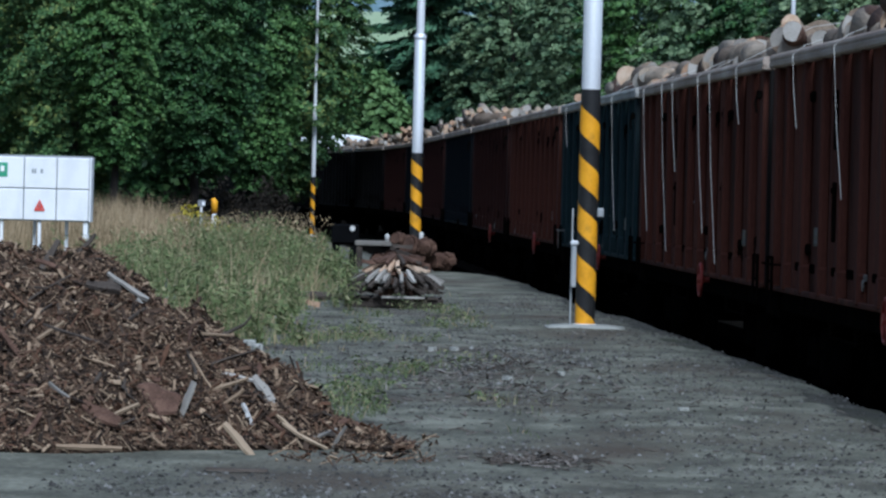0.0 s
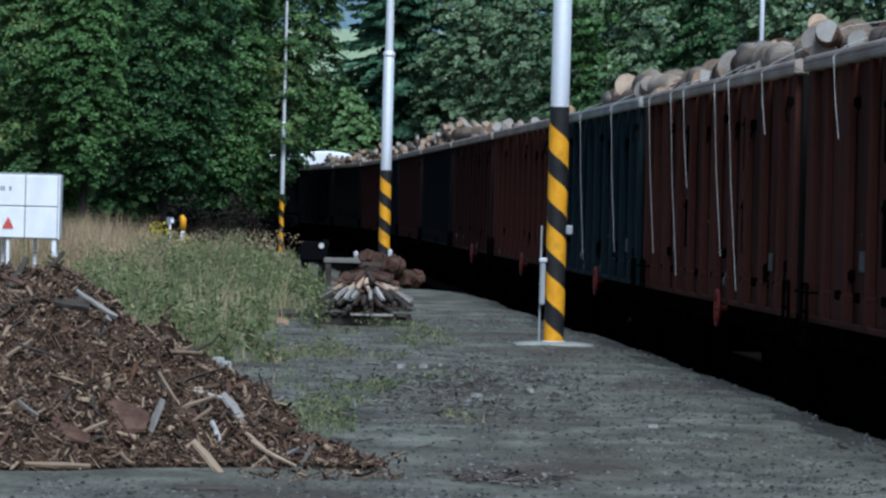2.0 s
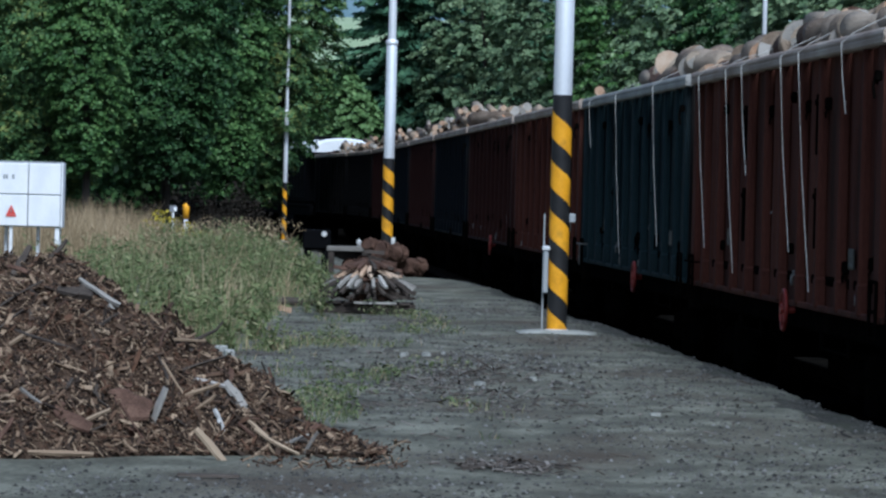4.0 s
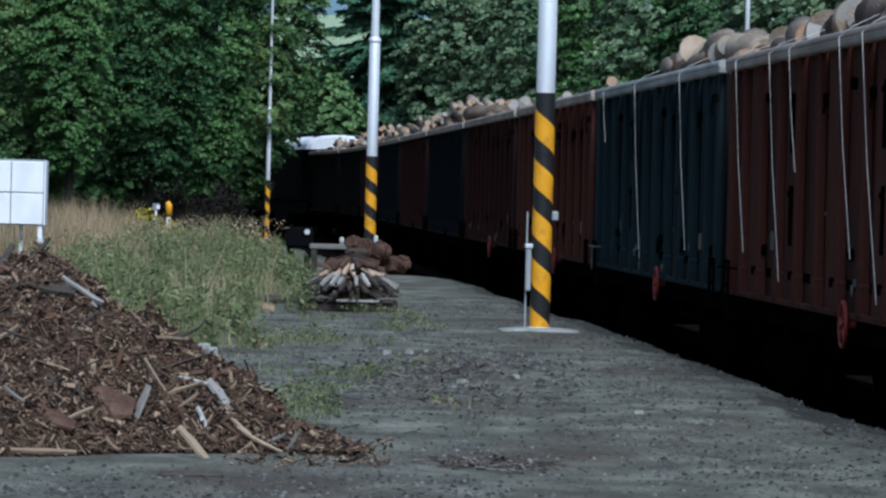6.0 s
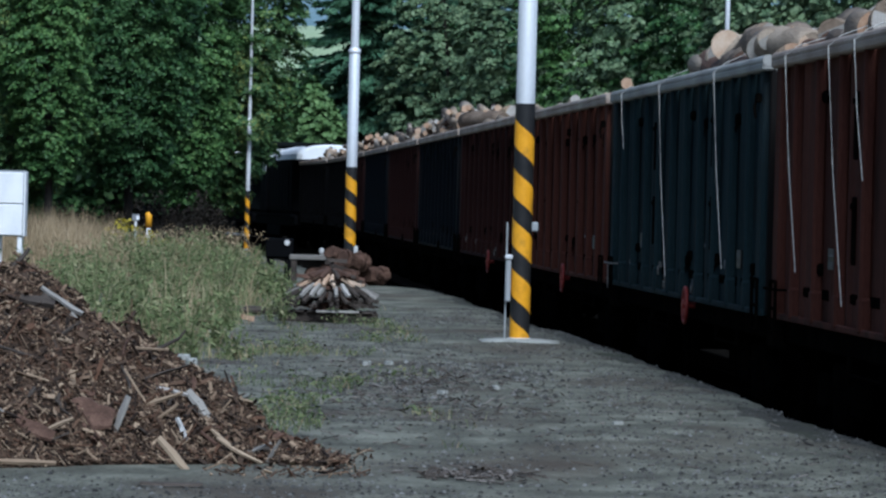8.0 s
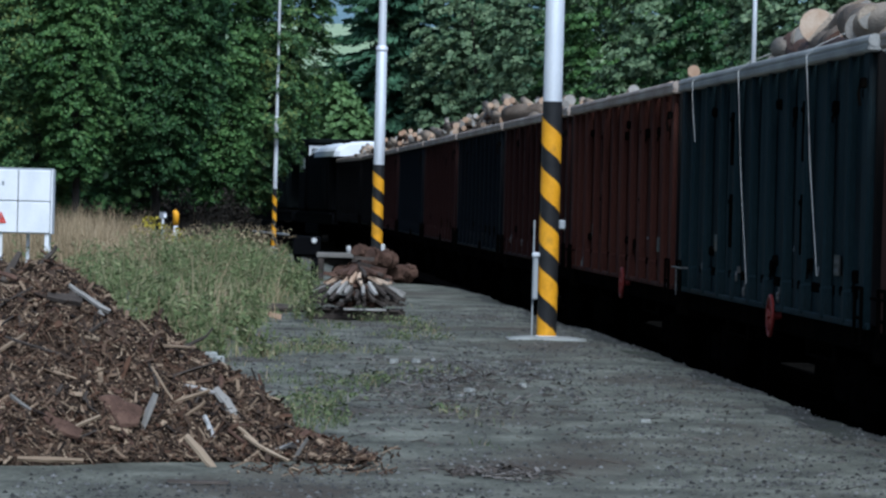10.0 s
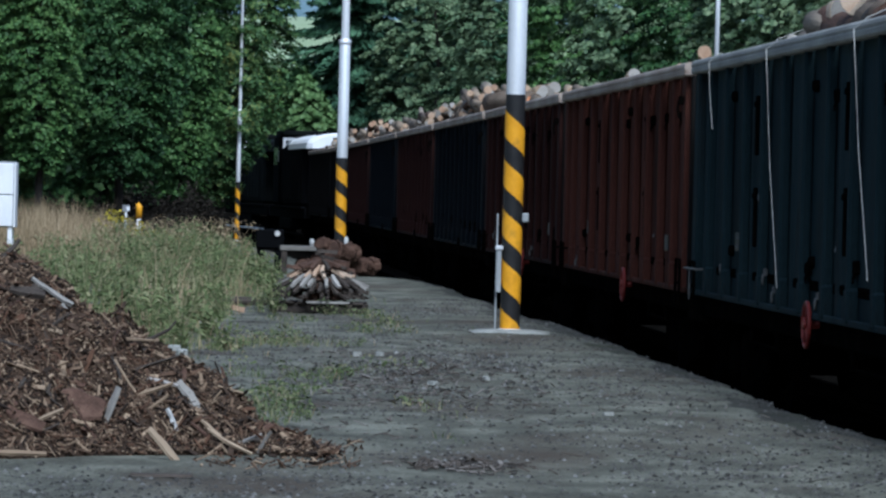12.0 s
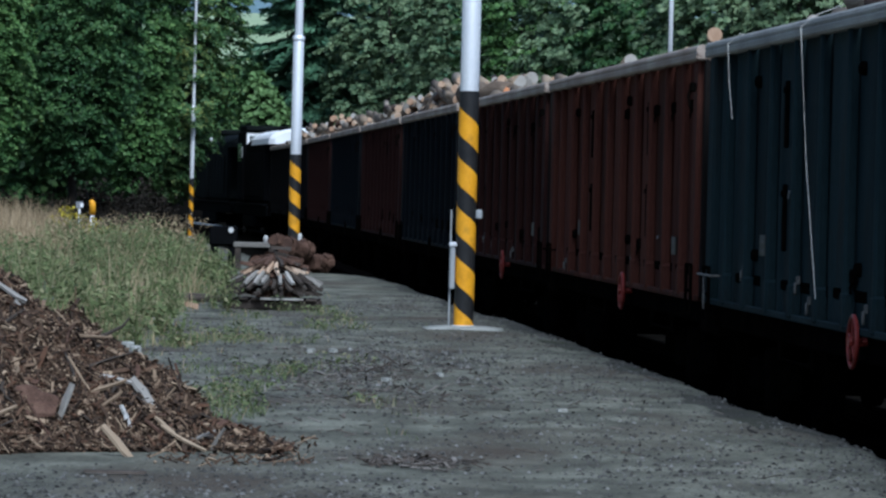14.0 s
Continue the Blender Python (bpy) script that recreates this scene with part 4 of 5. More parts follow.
def build_heap():
    g = Geo()
    xs = np.arange(-5.4, -0.15, 0.045)
    ys = np.arange(23.6, 28.6, 0.05)
    for y in ys:
        for x in xs:
            h = heap_height(x, y)
            g.v.append((x, y, h + (0.022 * noise.noise((x * 19, y * 19, 1)) if h > 0.03 else -0.03)))
    n = len(xs)
    for i in range(len(ys) - 1):
        for j in range(n - 1):
            q = (i * n + j, i * n + j + 1, (i + 1) * n + j + 1, (i + 1) * n + j)
            if max(g.v[k][2] for k in q) > 0.0:
                g.f.append(q)
    solo("bark_heap", g, M["mulch"], "heap of dark brown shredded bark on the gravel", "bark heap", kind="stuff")
    rng = random.Random(11)
    c = Geo()
    count = 0
    while count < 52000:
        x, y = rng.uniform(-4.3, -0.3), rng.uniform(23.7, 26.9)
        h = heap_height(x, y)
        if h < 0.012 and rng.random() > 0.02:
            continue
        if h < 0.012 and (y < 24.0 or x < -1.2):
            continue
        count += 1
        big = rng.random() ** 2.2
        lx, ly, lz = 0.010 + 0.14 * big ** 3, 0.004 + 0.024 * rng.random() ** 2 * (0.4 + big), 0.003 + 0.007 * rng.random()
        m = surface_turn(x, y, rng, 0.55)
        o = Vector((x, y, surface(x, y) + 0.008 + 0.012 * rng.random()))
        a, b, d = m @ Vector((lx / 2, 0, 0)), m @ Vector((0, ly / 2, 0)), m @ Vector((0, 0, lz / 2))
        k, q = rng.uniform(0.4, 1.0), rng.uniform(0.4, 1.0)
        c.add([o - a - b * k - d, o + a - b * q - d, o + a + b * q - d, o - a + b * k - d, o - a - b * k + d, o + a - b * q + d, o + a + b * q + d, o - a + b * k + d],
              [(0, 3, 2, 1), (4, 5, 6, 7), (0, 1, 5, 4), (1, 2, 6, 5), (2, 3, 7, 6), (3, 0, 4, 7)])
    solo("bark_chips", c, M["chips"], "loose brown bark strips and wood chips covering the heap", "bark chips", kind="stuff")
    kinds = ["pale_wood", "brown_bark", "dark_wood", "chips", "chips", "brown_bark", "dark_wood"]
    words = {"pale_wood": "pale split wood strip lying on the bark heap", "brown_bark": "reddish brown bark slab lying on the bark heap", "dark_wood": "dark weathered wood strip lying on the bark heap", "grey_wood": "grey weathered wood strip lying on the bark heap", "chips": "brown shredded bark strip lying on the bark heap"}
    for i in range(250):
        x = rng.uniform(-3.3, -0.35)
        y = rng.uniform(23.9, 26.1)
        if heap_height(x, y) < 0.02:
            continue
        k = rng.choice(kinds)
        s = splinter(0.08 + 0.36 * rng.random() ** 2, 0.008 + 0.05 * rng.random() ** 2, rng.uniform(0.005, 0.014), rng)
        m = surface_turn(x, y, rng, 0.55).to_4x4()
        solo("wood_strip", s, M[k], words[k], "wood strip", Matrix.Translation((x, y, surface(x, y) + 0.022)) @ m, "strips on the heap")

    def placed(name, s, material, label, x, y, slope, face=35, lift=0.03):
        """A piece lying on the heap: slope is its fall towards +x, face its tilt towards the yard's open side."""
        solo(name, s, M[material], label, "wood piece", pose(x, y, surface(x, y) + lift, face, slope, 0))
    placed("branch", Geo().tube([(-0.30, 0, -0.03), (-0.05, 0, 0.0), (0.1, 0, 0.01), (0.22, 0, 0.04), (0.27, 0, 0.08)], [0.010, 0.014, 0.012, 0.009, 0.005], 8), "dark_wood", "dark crooked branch resting across the bark heap", -1.63, 25.85, -14, 0, 0.03)
    placed("thin_stick", splinter(0.28, 0.016, 0.012, rng), "pale_wood", "thin pale stick lying over the branch", -1.62, 25.83, 2, 20, 0.06)
    placed("long_strip", splinter(0.28, 0.034, 0.018, rng), "grey_wood", "long pale strip sloping down the heap", -2.10, 25.85, 32, 35, 0.06)
    placed("long_strip", splinter(0.25, 0.034, 0.018, rng), "grey_wood", "long pale strip sloping down the heap", -1.95, 25.75, 43, 35, 0.06)
    placed("dark_hollow_bark", splinter(0.20, 0.07, 0.03, rng), "dark_wood", "dark curled bark piece on the heap", -2.22, 25.6, 8, 40)
    placed("pale_plank", splinter(0.29, 0.055, 0.016, rng), "pale_wood", "pale pointed plank at the foot of the heap", -1.36, 24.62, 50, 35, 0.06)
    placed("grey_board", splinter(0.25, 0.065, 0.02, rng), "grey_wood", "grey broken board on the bark heap", -1.28, 25.6, 52, 35, 0.05)
    placed("white_stick", splinter(0.14, 0.03, 0.014, rng), "white_marks", "short white peeled stick on the heap", -1.36, 25.2, 66, 35, 0.05)
    placed("bark_slab", splinter(0.25, 0.21, 0.014, rng), "brown_bark", "broad reddish bark slab on the heap", -1.85, 24.95, 12, 55, 0.06)
    placed("bark_slab", splinter(0.22, 0.09, 0.014, rng), "brown_bark", "reddish bark slab low on the heap", -2.12, 24.5, 26, 50, 0.05)
    placed("grey_splinter", splinter(0.27, 0.05, 0.014, rng), "grey_wood", "upright grey splinter beside the bark slab", -1.70, 25.0, -68, 40, 0.06)
    placed("foot_plank", splinter(0.35, 0.034, 0.016, rng), "pale_wood", "thin pale strip at the foot of the heap", -2.13, 23.95, 0, 35, 0.05)
    placed("front_plank", splinter(0.32, 0.07, 0.015, rng), "dark_wood", "dark flat board lying on the gravel", -1.3, 23.2, 0, 3, 0.012)
    for x, y, slope, size in ((-1.51, 25.33, -18, 0.30), (-1.47, 25.2, -35, 0.21), (-2.06, 24.63, -28, 0.31), (-1.04, 25.25, 28, 0.29), (-0.85, 25.35, -60, 0.15), (-0.93, 25.4, -22, 0.14), (-2.34, 24.65, 35, 0.2), (-1.44, 25.55, 12, 0.18), (-1.12, 25.3, 40, 0.22), (-2.5, 25.2, -34, 0.25)):
        placed("pale_stick", splinter(size, 0.024, 0.012, rng), "pale_wood" if size > 0.2 else "grey_wood", "thin pale stick on the bark heap", x, y, slope, 35, 0.05)
    # two pale blocks behind the heap, and a split slab in the grass
    for x, y, s in ((-2.12, 39.2, 0.11), (-2.03, 38.9, 0.09)):
        solo("white_block", Geo().box((0, 0, s / 2), (s, s * 0.9, s), 0.015), M["concrete"], "pale limestone block beside the bark heap", "block", pose(x, y, ground_height(x, y), 0, 0, 20))
    solo("split_slab", splinter(0.34, 0.12, 0.05, rng), M["pale_wood"], "pale split log slab lying in the grass", "wood piece", pose(-3.06, 47.6, 0.10, 0, 6, 4))
    solo("brick_scrap", splinter(0.16, 0.10, 0.07, rng), M["cut_wood"], "broken pale orange brick lying in the verge grass", "brick", pose(-2.16, 53.8, 0.05, 0, 10, 25))
    solo("dark_pole", Geo().tube([(-0.55, 0, 0), (0.0, 0.02, 0.01), (0.55, 0, 0)], [0.05, 0.055, 0.045], 10), M["dark_wood"], "dark wooden pole lying in the weeds", "pole", pose(-2.25, 56.5, 0.07, 0, 0, 4))


# ---- stakes, logs and bench ----
def build_stacks():
    rng = random.Random(21)
    t = thing("pallet", "dark wooden pallet on the gravel", "pallet", pose(-1.22, 55, 0.0, 0, 0, -3))
    for y in (-0.32, 0, 0.32):
        part("beam", Geo().box((0, y, 0.055), (1.16, 0.09, 0.11), 0.008), M["dark_wood"], t)
    for i in range(7):
        part("deck_board", Geo().box((-0.5 + i * 0.166, 0, 0.124), (0.13, 0.82, 0.022), 0.004), M["dark_wood"], t)
    solo("grey_lath", splinter(0.52, 0.06, 0.025, rng), M["grey_wood"], "grey lath on the front of the pallet", "wood piece", pose(-1.1, 54.52, 0.135, 0, 0, -3))
    # a round pile of split battens laid like spokes, their ends outwards, with bark heaped on top
    me = [splinter(rng.uniform(0.27, 0.33), 0.055, 0.035, rng).mesh("batten") for i in range(5)]
    for ring, (count, inner, high, low, spread) in enumerate(((12, 0.45, 0.37, 27, 90), (15, 0.46, 0.30, 24, 92), (13, 0.44, 0.22, 14, 88), (8, 0.28, 0.49, 24, 84), (8, 0.20, 0.58, 16, 80))):
        for i in range(count):
            a = -spread + 2 * spread * i / (count - 1) + rng.uniform(-7, 7)
            x, y = inner * math.sin(radians(a)), -inner * math.cos(radians(a))
            k = ("grey_wood", "dark_wood", "dark_wood", "cut_wood", "brown_bark")[ring] if rng.random() < 0.7 else "dark_wood"
            label = {"grey_wood": "grey split batten laid outwards on the round pile", "dark_wood": "dark split batten laid outwards on the round pile", "cut_wood": "fresh split batten near the top of the pile", "brown_bark": "reddish brown batten near the top of the pile"}[k]
            solo("batten", me[rng.randrange(5)], M[k], label, "batten", pose(-1.2 + x, 55.0 + y, high + 0.02 * rng.random(), 0, low + rng.uniform(-6, 6), a - 90), "battens of the round pile")
    for i in range(80):
        a, q = rng.uniform(0, 360), rng.random() ** 0.6 * 0.42
        z = 0.17 + rng.random() * (0.64 - 0.8 * q)
        k = rng.choice(("brown_bark", "bark_red", "dark_wood", "brown_bark"))
        solo("billet", splinter(rng.uniform(0.16, 0.34), 0.06, 0.045, rng), M[k], "dark split billet in a heap on a pallet" if k == "dark_wood" else "reddish brown split billet heaped on a pallet", "billet",
             pose(-1.2 + q * math.cos(radians(a)), 55.05 + 0.8 * q * math.sin(radians(a)), z, rng.uniform(-15, 15), rng.uniform(-12, 12), rng.uniform(0, 360)), "heaped billets")

    def log(x, y, z, length, r, rz, ry=0):
        o = thing("log", "short thick shaggy reddish-brown log lying on the gravel", "log", pose(x, y, z, 0, ry, rz), "short logs")
        pts = [((i / 16 - 0.5) * length, 0.01 * math.sin(i * 2.1), 0.012 * math.cos(i * 1.7)) for i in range(17)]
        rad = [r * (0.94 + 0.10 * math.sin(i * 0.7 + x * 9)) for i in range(17)]
        g = Geo().tube(pts, rad, 26, caps=False)
        g.v = [tuple(Vector(p) + Vector((0, p[1], p[2])) * (0.30 * noise.noise((p[0] * 9 + x, p[1] * 11, p[2] * 11)) + 0.16 * noise.noise((p[0] * 26, p[1] * 30 + x, p[2] * 30)))) for p in g.v]
        part("bark", g, M["bark_red"], o, smooth=False)
        for e in (-1, 1):
            part("cut_end", Geo().tube([(e * (length / 2 - 0.03), 0.005, 0), (e * (length / 2 - 0.012), 0.005, 0)], rad[0 if e < 0 else -1] * 0.9, 18), M["brown_bark"], o, "weathered cut end")
    log(-0.98, 79.6, 0.15, 0.42, 0.16, 48)
    log(-1.34, 79.2, 0.40, 0.52, 0.17, 40, 8)
    log(-1.62, 79.5, 0.50, 0.5, 0.13, 52, 10)
    log(-1.72, 79.6, 0.17, 0.6, 0.17, 70)
    log(-1.36, 79.8, 0.15, 0.6, 0.15, 72)
    log(-2.0, 79.5, 0.14, 0.6, 0.14, 80)
    b = thing("bench", "low bench with a grey plank top on dark legs", "bench", pose(-2.14, 81, ground_height(-2.14, 81)))
    part("top", Geo().box((0, 0, 0.47), (0.76, 0.35, 0.09), 0.012), M["grey_wood"], b, "grey plank top")
    for x in (-0.3, 0.3):
        part("leg", Geo().box((x, 0, 0.21), (0.1, 0.3, 0.43), 0.01), M["dark_wood"], b)
    b = thing("dark_trough", "dark low box on legs beside the bench", "box", pose(-2.74, 82, ground_height(-2.74, 82)))
    part("body", Geo().box((0, 0, 0.60), (0.50, 0.4, 0.36), 0.03), M["loco_dark"], b)
    for x in (-0.16, 0.16):
        part("leg", Geo().box((x, 0, 0.21), (0.13, 0.3, 0.42), 0.01), M["loco_dark"], b)
    part("lamp_glass", Geo().tube([(0.14, -0.2, 0.70), (0.14, -0.24, 0.70)], [0.055, 0.045], 12), M["white_marks"], b, "pale round cap")
    z = ground_height(-2.0, 81) + 0.515
    for x, y, z, h in ((-1.95, 81, z, 0.1), (-1.52, 92.0, ground_height(-1.52, 92.0), 0.6)):
        solo("white_peg", Geo().tube([(0, 0, 0), (0, 0, h), (0, 0, h + 0.03)], [0.04, 0.045, 0.02], 10), M["white_marks"], "small whitish capped peg", "peg", pose(x, y, z), smooth=True)


def build_litter():
    rng = random.Random(31)
    g = Geo()
    for i in range(36000):
        y = 21.3 + 42 * rng.random() ** 1.6
        x = rng.uniform(between(y, VERGE) - (0.6 if y > 24 else 1.6), between(y, EDGE) - 0.05)
        d = noise.noise((x * 0.8, y * 0.3, 6))
        if d < -0.05 and rng.random() < 0.7:
            continue
        r = 0.005 + 0.018 * rng.random() ** 4
        z = ground_height(x, y) + r * 0.1
        a = rng.random() * 3
        u, v = math.cos(a) * r, math.sin(a) * r
        g.add([(x + u, y + v, z), (x - v * 0.8, y + u * 0.8, z), (x - u, y - v, z), (x + v * 0.8, y - u * 0.8, z), (x, y, z + r * 0.7), (x + u * 0.4, y, z + r * 0.5)], [(0, 1, 4), (1, 2, 4), (2, 3, 4), (3, 0, 4)])
    for i in range(2600):
        x, y = rng.gauss(0.15, 0.6), rng.gauss(38.5, 2.6)
        if x > between(y, EDGE) - 0.4 or noise.noise((x * 1.3, y * 0.5, 9)) < -0.1:
            continue
        r = 0.008 + 0.028 * rng.random() ** 3
        z = ground_height(x, y) + r * 0.1
        a = rng.random() * 3
        u, v = math.cos(a) * r, math.sin(a) * r
        g.add([(x + u, y + v, z), (x - v * 0.8, y + u * 0.8, z), (x - u, y - v, z), (x + v * 0.8, y - u * 0.8, z), (x, y, z + r * 0.8)], [(0, 1, 4), (1, 2, 4), (2, 3, 4), (3, 0, 4)])
    solo("loose_stones", g, M["stones"], "loose grey and pale stones strewn over the gravel", "stones", kind="stuff")
    c = Geo()
    for i in range(1500):
        if rng.random() < 0.55:
            x, y = rng.gauss(-0.1, 0.55), rng.gauss(35.5, 3.0)
        elif rng.random() < 0.5:
            x, y = rng.gauss(0.25, 0.16), rng.gauss(24.9, 0.25)
        else:
            y = rng.uniform(24, 50)
            x = rng.uniform(between(y, VERGE), between(y, EDGE) - 0.3)
        if x > between(y, EDGE) - 0.3 or y < 22:
            continue
        m = Matrix.Rotation(rng.uniform(0, math.tau), 3, "Z") @ Matrix.Rotation(rng.gauss(0, 0.2), 3, "Y")
        lx, ly, lz = 0.015 + 0.13 * rng.random() ** 2, rng.uniform(0.006, 0.024), 0.006
        c.box((x, y, ground_height(x, y) + 0.012), (lx, ly, lz), 0.002, m)
    solo("wood_litter", c, M["scraps"], "scattered bark scraps and twigs trodden into the gravel", "litter", kind="stuff")
    for i, (x, y) in enumerate([(0.1, 37.5), (-0.05, 36.8), (0.25, 38.2)]):
        t = thing("dry_twigs", "small tangle of dry brown twigs on the gravel", "twigs", pose(x, y, ground_height(x, y)), "twig tangles")
        for k in range(9):
            a, e = rng.uniform(0, math.tau), rng.uniform(0.05, 0.9)
            l = rng.uniform(0.1, 0.26)
            part("twig", Geo().tube([(0, 0, 0), (math.cos(a) * l * 0.5, math.sin(a) * l * 0.5, l * e * 0.35), (math.cos(a) * l, math.sin(a) * l, l * e * 0.6)], [0.006, 0.005, 0.002], 4), M["dark_wood"], t)
    for x, y, s in ((0.55, 36.2, 0.05), (0.12, 35.3, 0.055), (1.3, 30.6, 0.045), (-0.35, 41, 0.06), (-0.55, 40.5, 0.08), (-0.2, 41.4, 0.05)):
        solo("white_stone", splinter(s * 1.6, s, s * 0.6, rng), M["concrete"], "pale flat stone on the gravel", "stone", pose(x, y, ground_height(x, y) + s * 0.25, 0, 0, rng.uniform(0, 180)), "pale stones")


# ---- the train ----
# seconds and metres travelled towards the camera, counted from 6.5 s
TRAVEL = [(0, -15.38), (0.5, -14.25), (1, -13.08), (1.5, -11.91), (2, -10.71), (2.5, -9.50), (3, -8.29), (3.2, -7.81), (4.2, -5.33), (5.3, -2.84), (5.5, -2.37), (6, -1.20), (6.5, 0), (7, 1.20), (7.5, 2.34), (7.7, 2.80),
          (8.8, 5.41), (10, 8.00), (10.5, 9.13), (11, 10.27), (11.5, 11.40), (12, 12.49), (12.5, 13.64), (13, 14.81), (13.5, 15.88), (14, 16.89)]
PITCH = 14.04
FRONT = 41.1          # near end of the green wagon's body at 6.5 s
LENGTH, HALF, LOW, TOP = 13.50, 1.36, 1.02, 3.17
WAGON_MESH = {}
MOVING = []           # thing, distance of its middle at 6.5 s, half its wheelbase
WHEELS = []


def wagon_meshes():
    w = WAGON_MESH
    L = LENGTH / 2
    # pressed side sheet with shallow upright swages
    for side in (1, -1):
        g = Geo()
        n = 128
        for i in range(n + 1):
            x = -L + 0.05 + (LENGTH - 0.1) * i / n
            k = (i % 8)
            d = 0.02 if k in (3, 4) else 0.0
            for z in (LOW, TOP - 0.10):
                g.v += [(x, side * (HALF - 0.12 + d), z), (x, side * (HALF - 0.15 + d), z)]
        for i in range(n):
            a, b = i * 4, (i + 1) * 4
            g.f += [(a, b, b + 2, a + 2), (a + 1, a + 3, b + 3, b + 1), (a + 2, b + 2, b + 3, a + 3), (a, a + 1, b + 1, b)]
        g.f += [(0, 2, 3, 1), (n * 4, n * 4 + 1, n * 4 + 3, n * 4 + 2)]
        w["side_wall", side] = g.mesh("side_wall")
    w["end_wall"] = Geo().box((0, 0, (LOW + TOP) / 2 - 0.06), (0.06, 2 * HALF - 0.16, TOP - LOW - 0.12), 0.01).mesh("end_wall")
    w["end_rib"] = Geo().box((0, 0, (LOW + TOP) / 2 - 0.1), (0.09, 0.12, TOP - LOW - 0.2), 0.015).mesh("end_rib")
    w["floor"] = Geo().box((0, 0, LOW + 0.22), (LENGTH - 0.1, 2 * HALF - 0.22, 0.08), 0.01).mesh("floor")
    p = Geo()
    p.box((0, 0.025, (LOW + TOP) / 2 - 0.06), (0.10, 0.09, TOP - LOW - 0.1), 0.02)
    p.box((0, 0.025, LOW + 0.12), (0.17, 0.10, 0.26), 0.02)
    w["post"] = p.mesh("post")
    p = Geo()
    p.box((-0.1, 0.02, (LOW + TOP) / 2 - 0.06), (0.30, 0.13, TOP - LOW - 0.06), 0.02)
    w["corner_post"] = p.mesh("corner_post")
    w["bracket"] = Geo().box((0, 0, 0), (0.08, 0.05, 0.08), 0.02).tube([(0, 0.02, 0.0), (0.0, 0.035, -0.08), (0.01, 0.02, -0.17)], 0.013, 7).mesh("bracket")
    r = Geo()
    r.tube([(-L, 0, 0.02), (L, 0, 0.02)], 0.05, 12)
    r.box((0, 0, -0.03), (LENGTH - 0.01, 0.10, 0.07), 0.02)
    w["side_rim"] = r.mesh("side_rim")
    r = Geo()
    r.box((0, 0, -0.02), (0.10, 2 * HALF - 0.22, 0.12), 0.03)
    w["end_rim"] = r.mesh("end_rim")
    s = Geo()
    s.box((0, 0, LOW - 0.10), (LENGTH, 0.14, 0.24), 0.02)
    w["sole_bar"] = s.mesh("sole_bar")
    w["lower_sill"] = Geo().box((0, 0, LOW + 0.04), (LENGTH - 0.04, 0.03, 0.05), 0.01).mesh("lower_sill")
    s = Geo()
    s.box((0, 0, LOW - 0.14), (0.22, 2.5, 0.32), 0.03)
    w["headstock"] = s.mesh("headstock")
    b = Geo()
    b.tube([(0, 0, 0), (0.12, 0, 0)], [0.09, 0.075], 14).tube([(0.12, 0, 0), (0.2, 0, 0)], 0.055, 12).tube([(0.2, 0, 0), (0.23, 0, 0), (0.245, 0, 0)], [0.22, 0.22, 0.16], 20)
    w["buffer"] = b.mesh("buffer")
    f = Geo()
    for y in (-1.0, 1.0):
        f.box((0, y, 0.47), (2.3, 0.09, 0.16), 0.03).box((0, y, 0.60), (0.7, 0.12, 0.22), 0.03)
        for x in (-0.9, 0.9):
            f.box((x, y, 0.46), (0.32, 0.16, 0.30), 0.04)
        for x in (-0.15, 0.15):
            f.tube([(x, y, 0.22), (x, y, 0.46)], 0.08, 10)
    f.box((0, 0, 0.62), (0.4, 2.0, 0.2), 0.03)
    w["bogie"] = f.mesh("bogie")
    q = Geo().tube([(0, -1.0, 0), (0, 1.0, 0)], 0.075, 10)
    for y in (-0.75, 0.75):
        e = 1 if y > 0 else -1
        q.tube([(0, y - 0.068 * e, 0), (0, y - 0.03 * e, 0), (0, y - 0.028 * e, 0), (0, y + 0.065 * e, 0)], [0.49, 0.49, 0.462, 0.457], 30)
        for k in range(4):
            a = k * math.pi / 2
            q.box((0.26 * math.cos(a), y + 0.075 * e, 0.26 * math.sin(a)), (0.07, 0.03, 0.07), 0.01)
    w["wheelset"] = q.mesh("wheelset")
    h = Geo().ring((0, 0, 0), (0, 1, 0), 0.168, 0.017, 28, 8).tube([(0, -0.12, 0), (0, 0.03, 0)], [0.03, 0.035], 10)
    for k in range(5):
        a = k * math.tau / 5 + 0.3
        h.tube([(0, 0, 0), (0.168 * math.cos(a), 0, 0.168 * math.sin(a))], 0.012, 6)
    w["brake_wheel"] = h.mesh("brake_wheel")
    w["latch"] = Geo().box((0, 0.015, 0), (0.055, 0.035, 0.50), 0.012).box((0, 0.025, 0.18), (0.08, 0.04, 0.05), 0.012).mesh("latch")
    w["hook"] = Geo().box((0, 0.02, 0), (0.10, 0.06, 0.10), 0.02).tube([(0, 0.03, -0.04), (0.02, 0.045, -0.08), (0.0, 0.045, -0.11)], 0.012, 6).mesh("hook")
    w["knob"] = Geo().tube([(0, 0, 0), (0, 0.035, 0), (0, 0.05, 0)], [0.05, 0.05, 0.03], 10).mesh("knob")
    w["lashing_ring"] = Geo().box((0, 0.015, 0), (0.05, 0.03, 0.06), 0.01).ring((0, 0.035, -0.06), (0.2, 1, 0), 0.04, 0.010, 12, 5).mesh("lashing_ring")
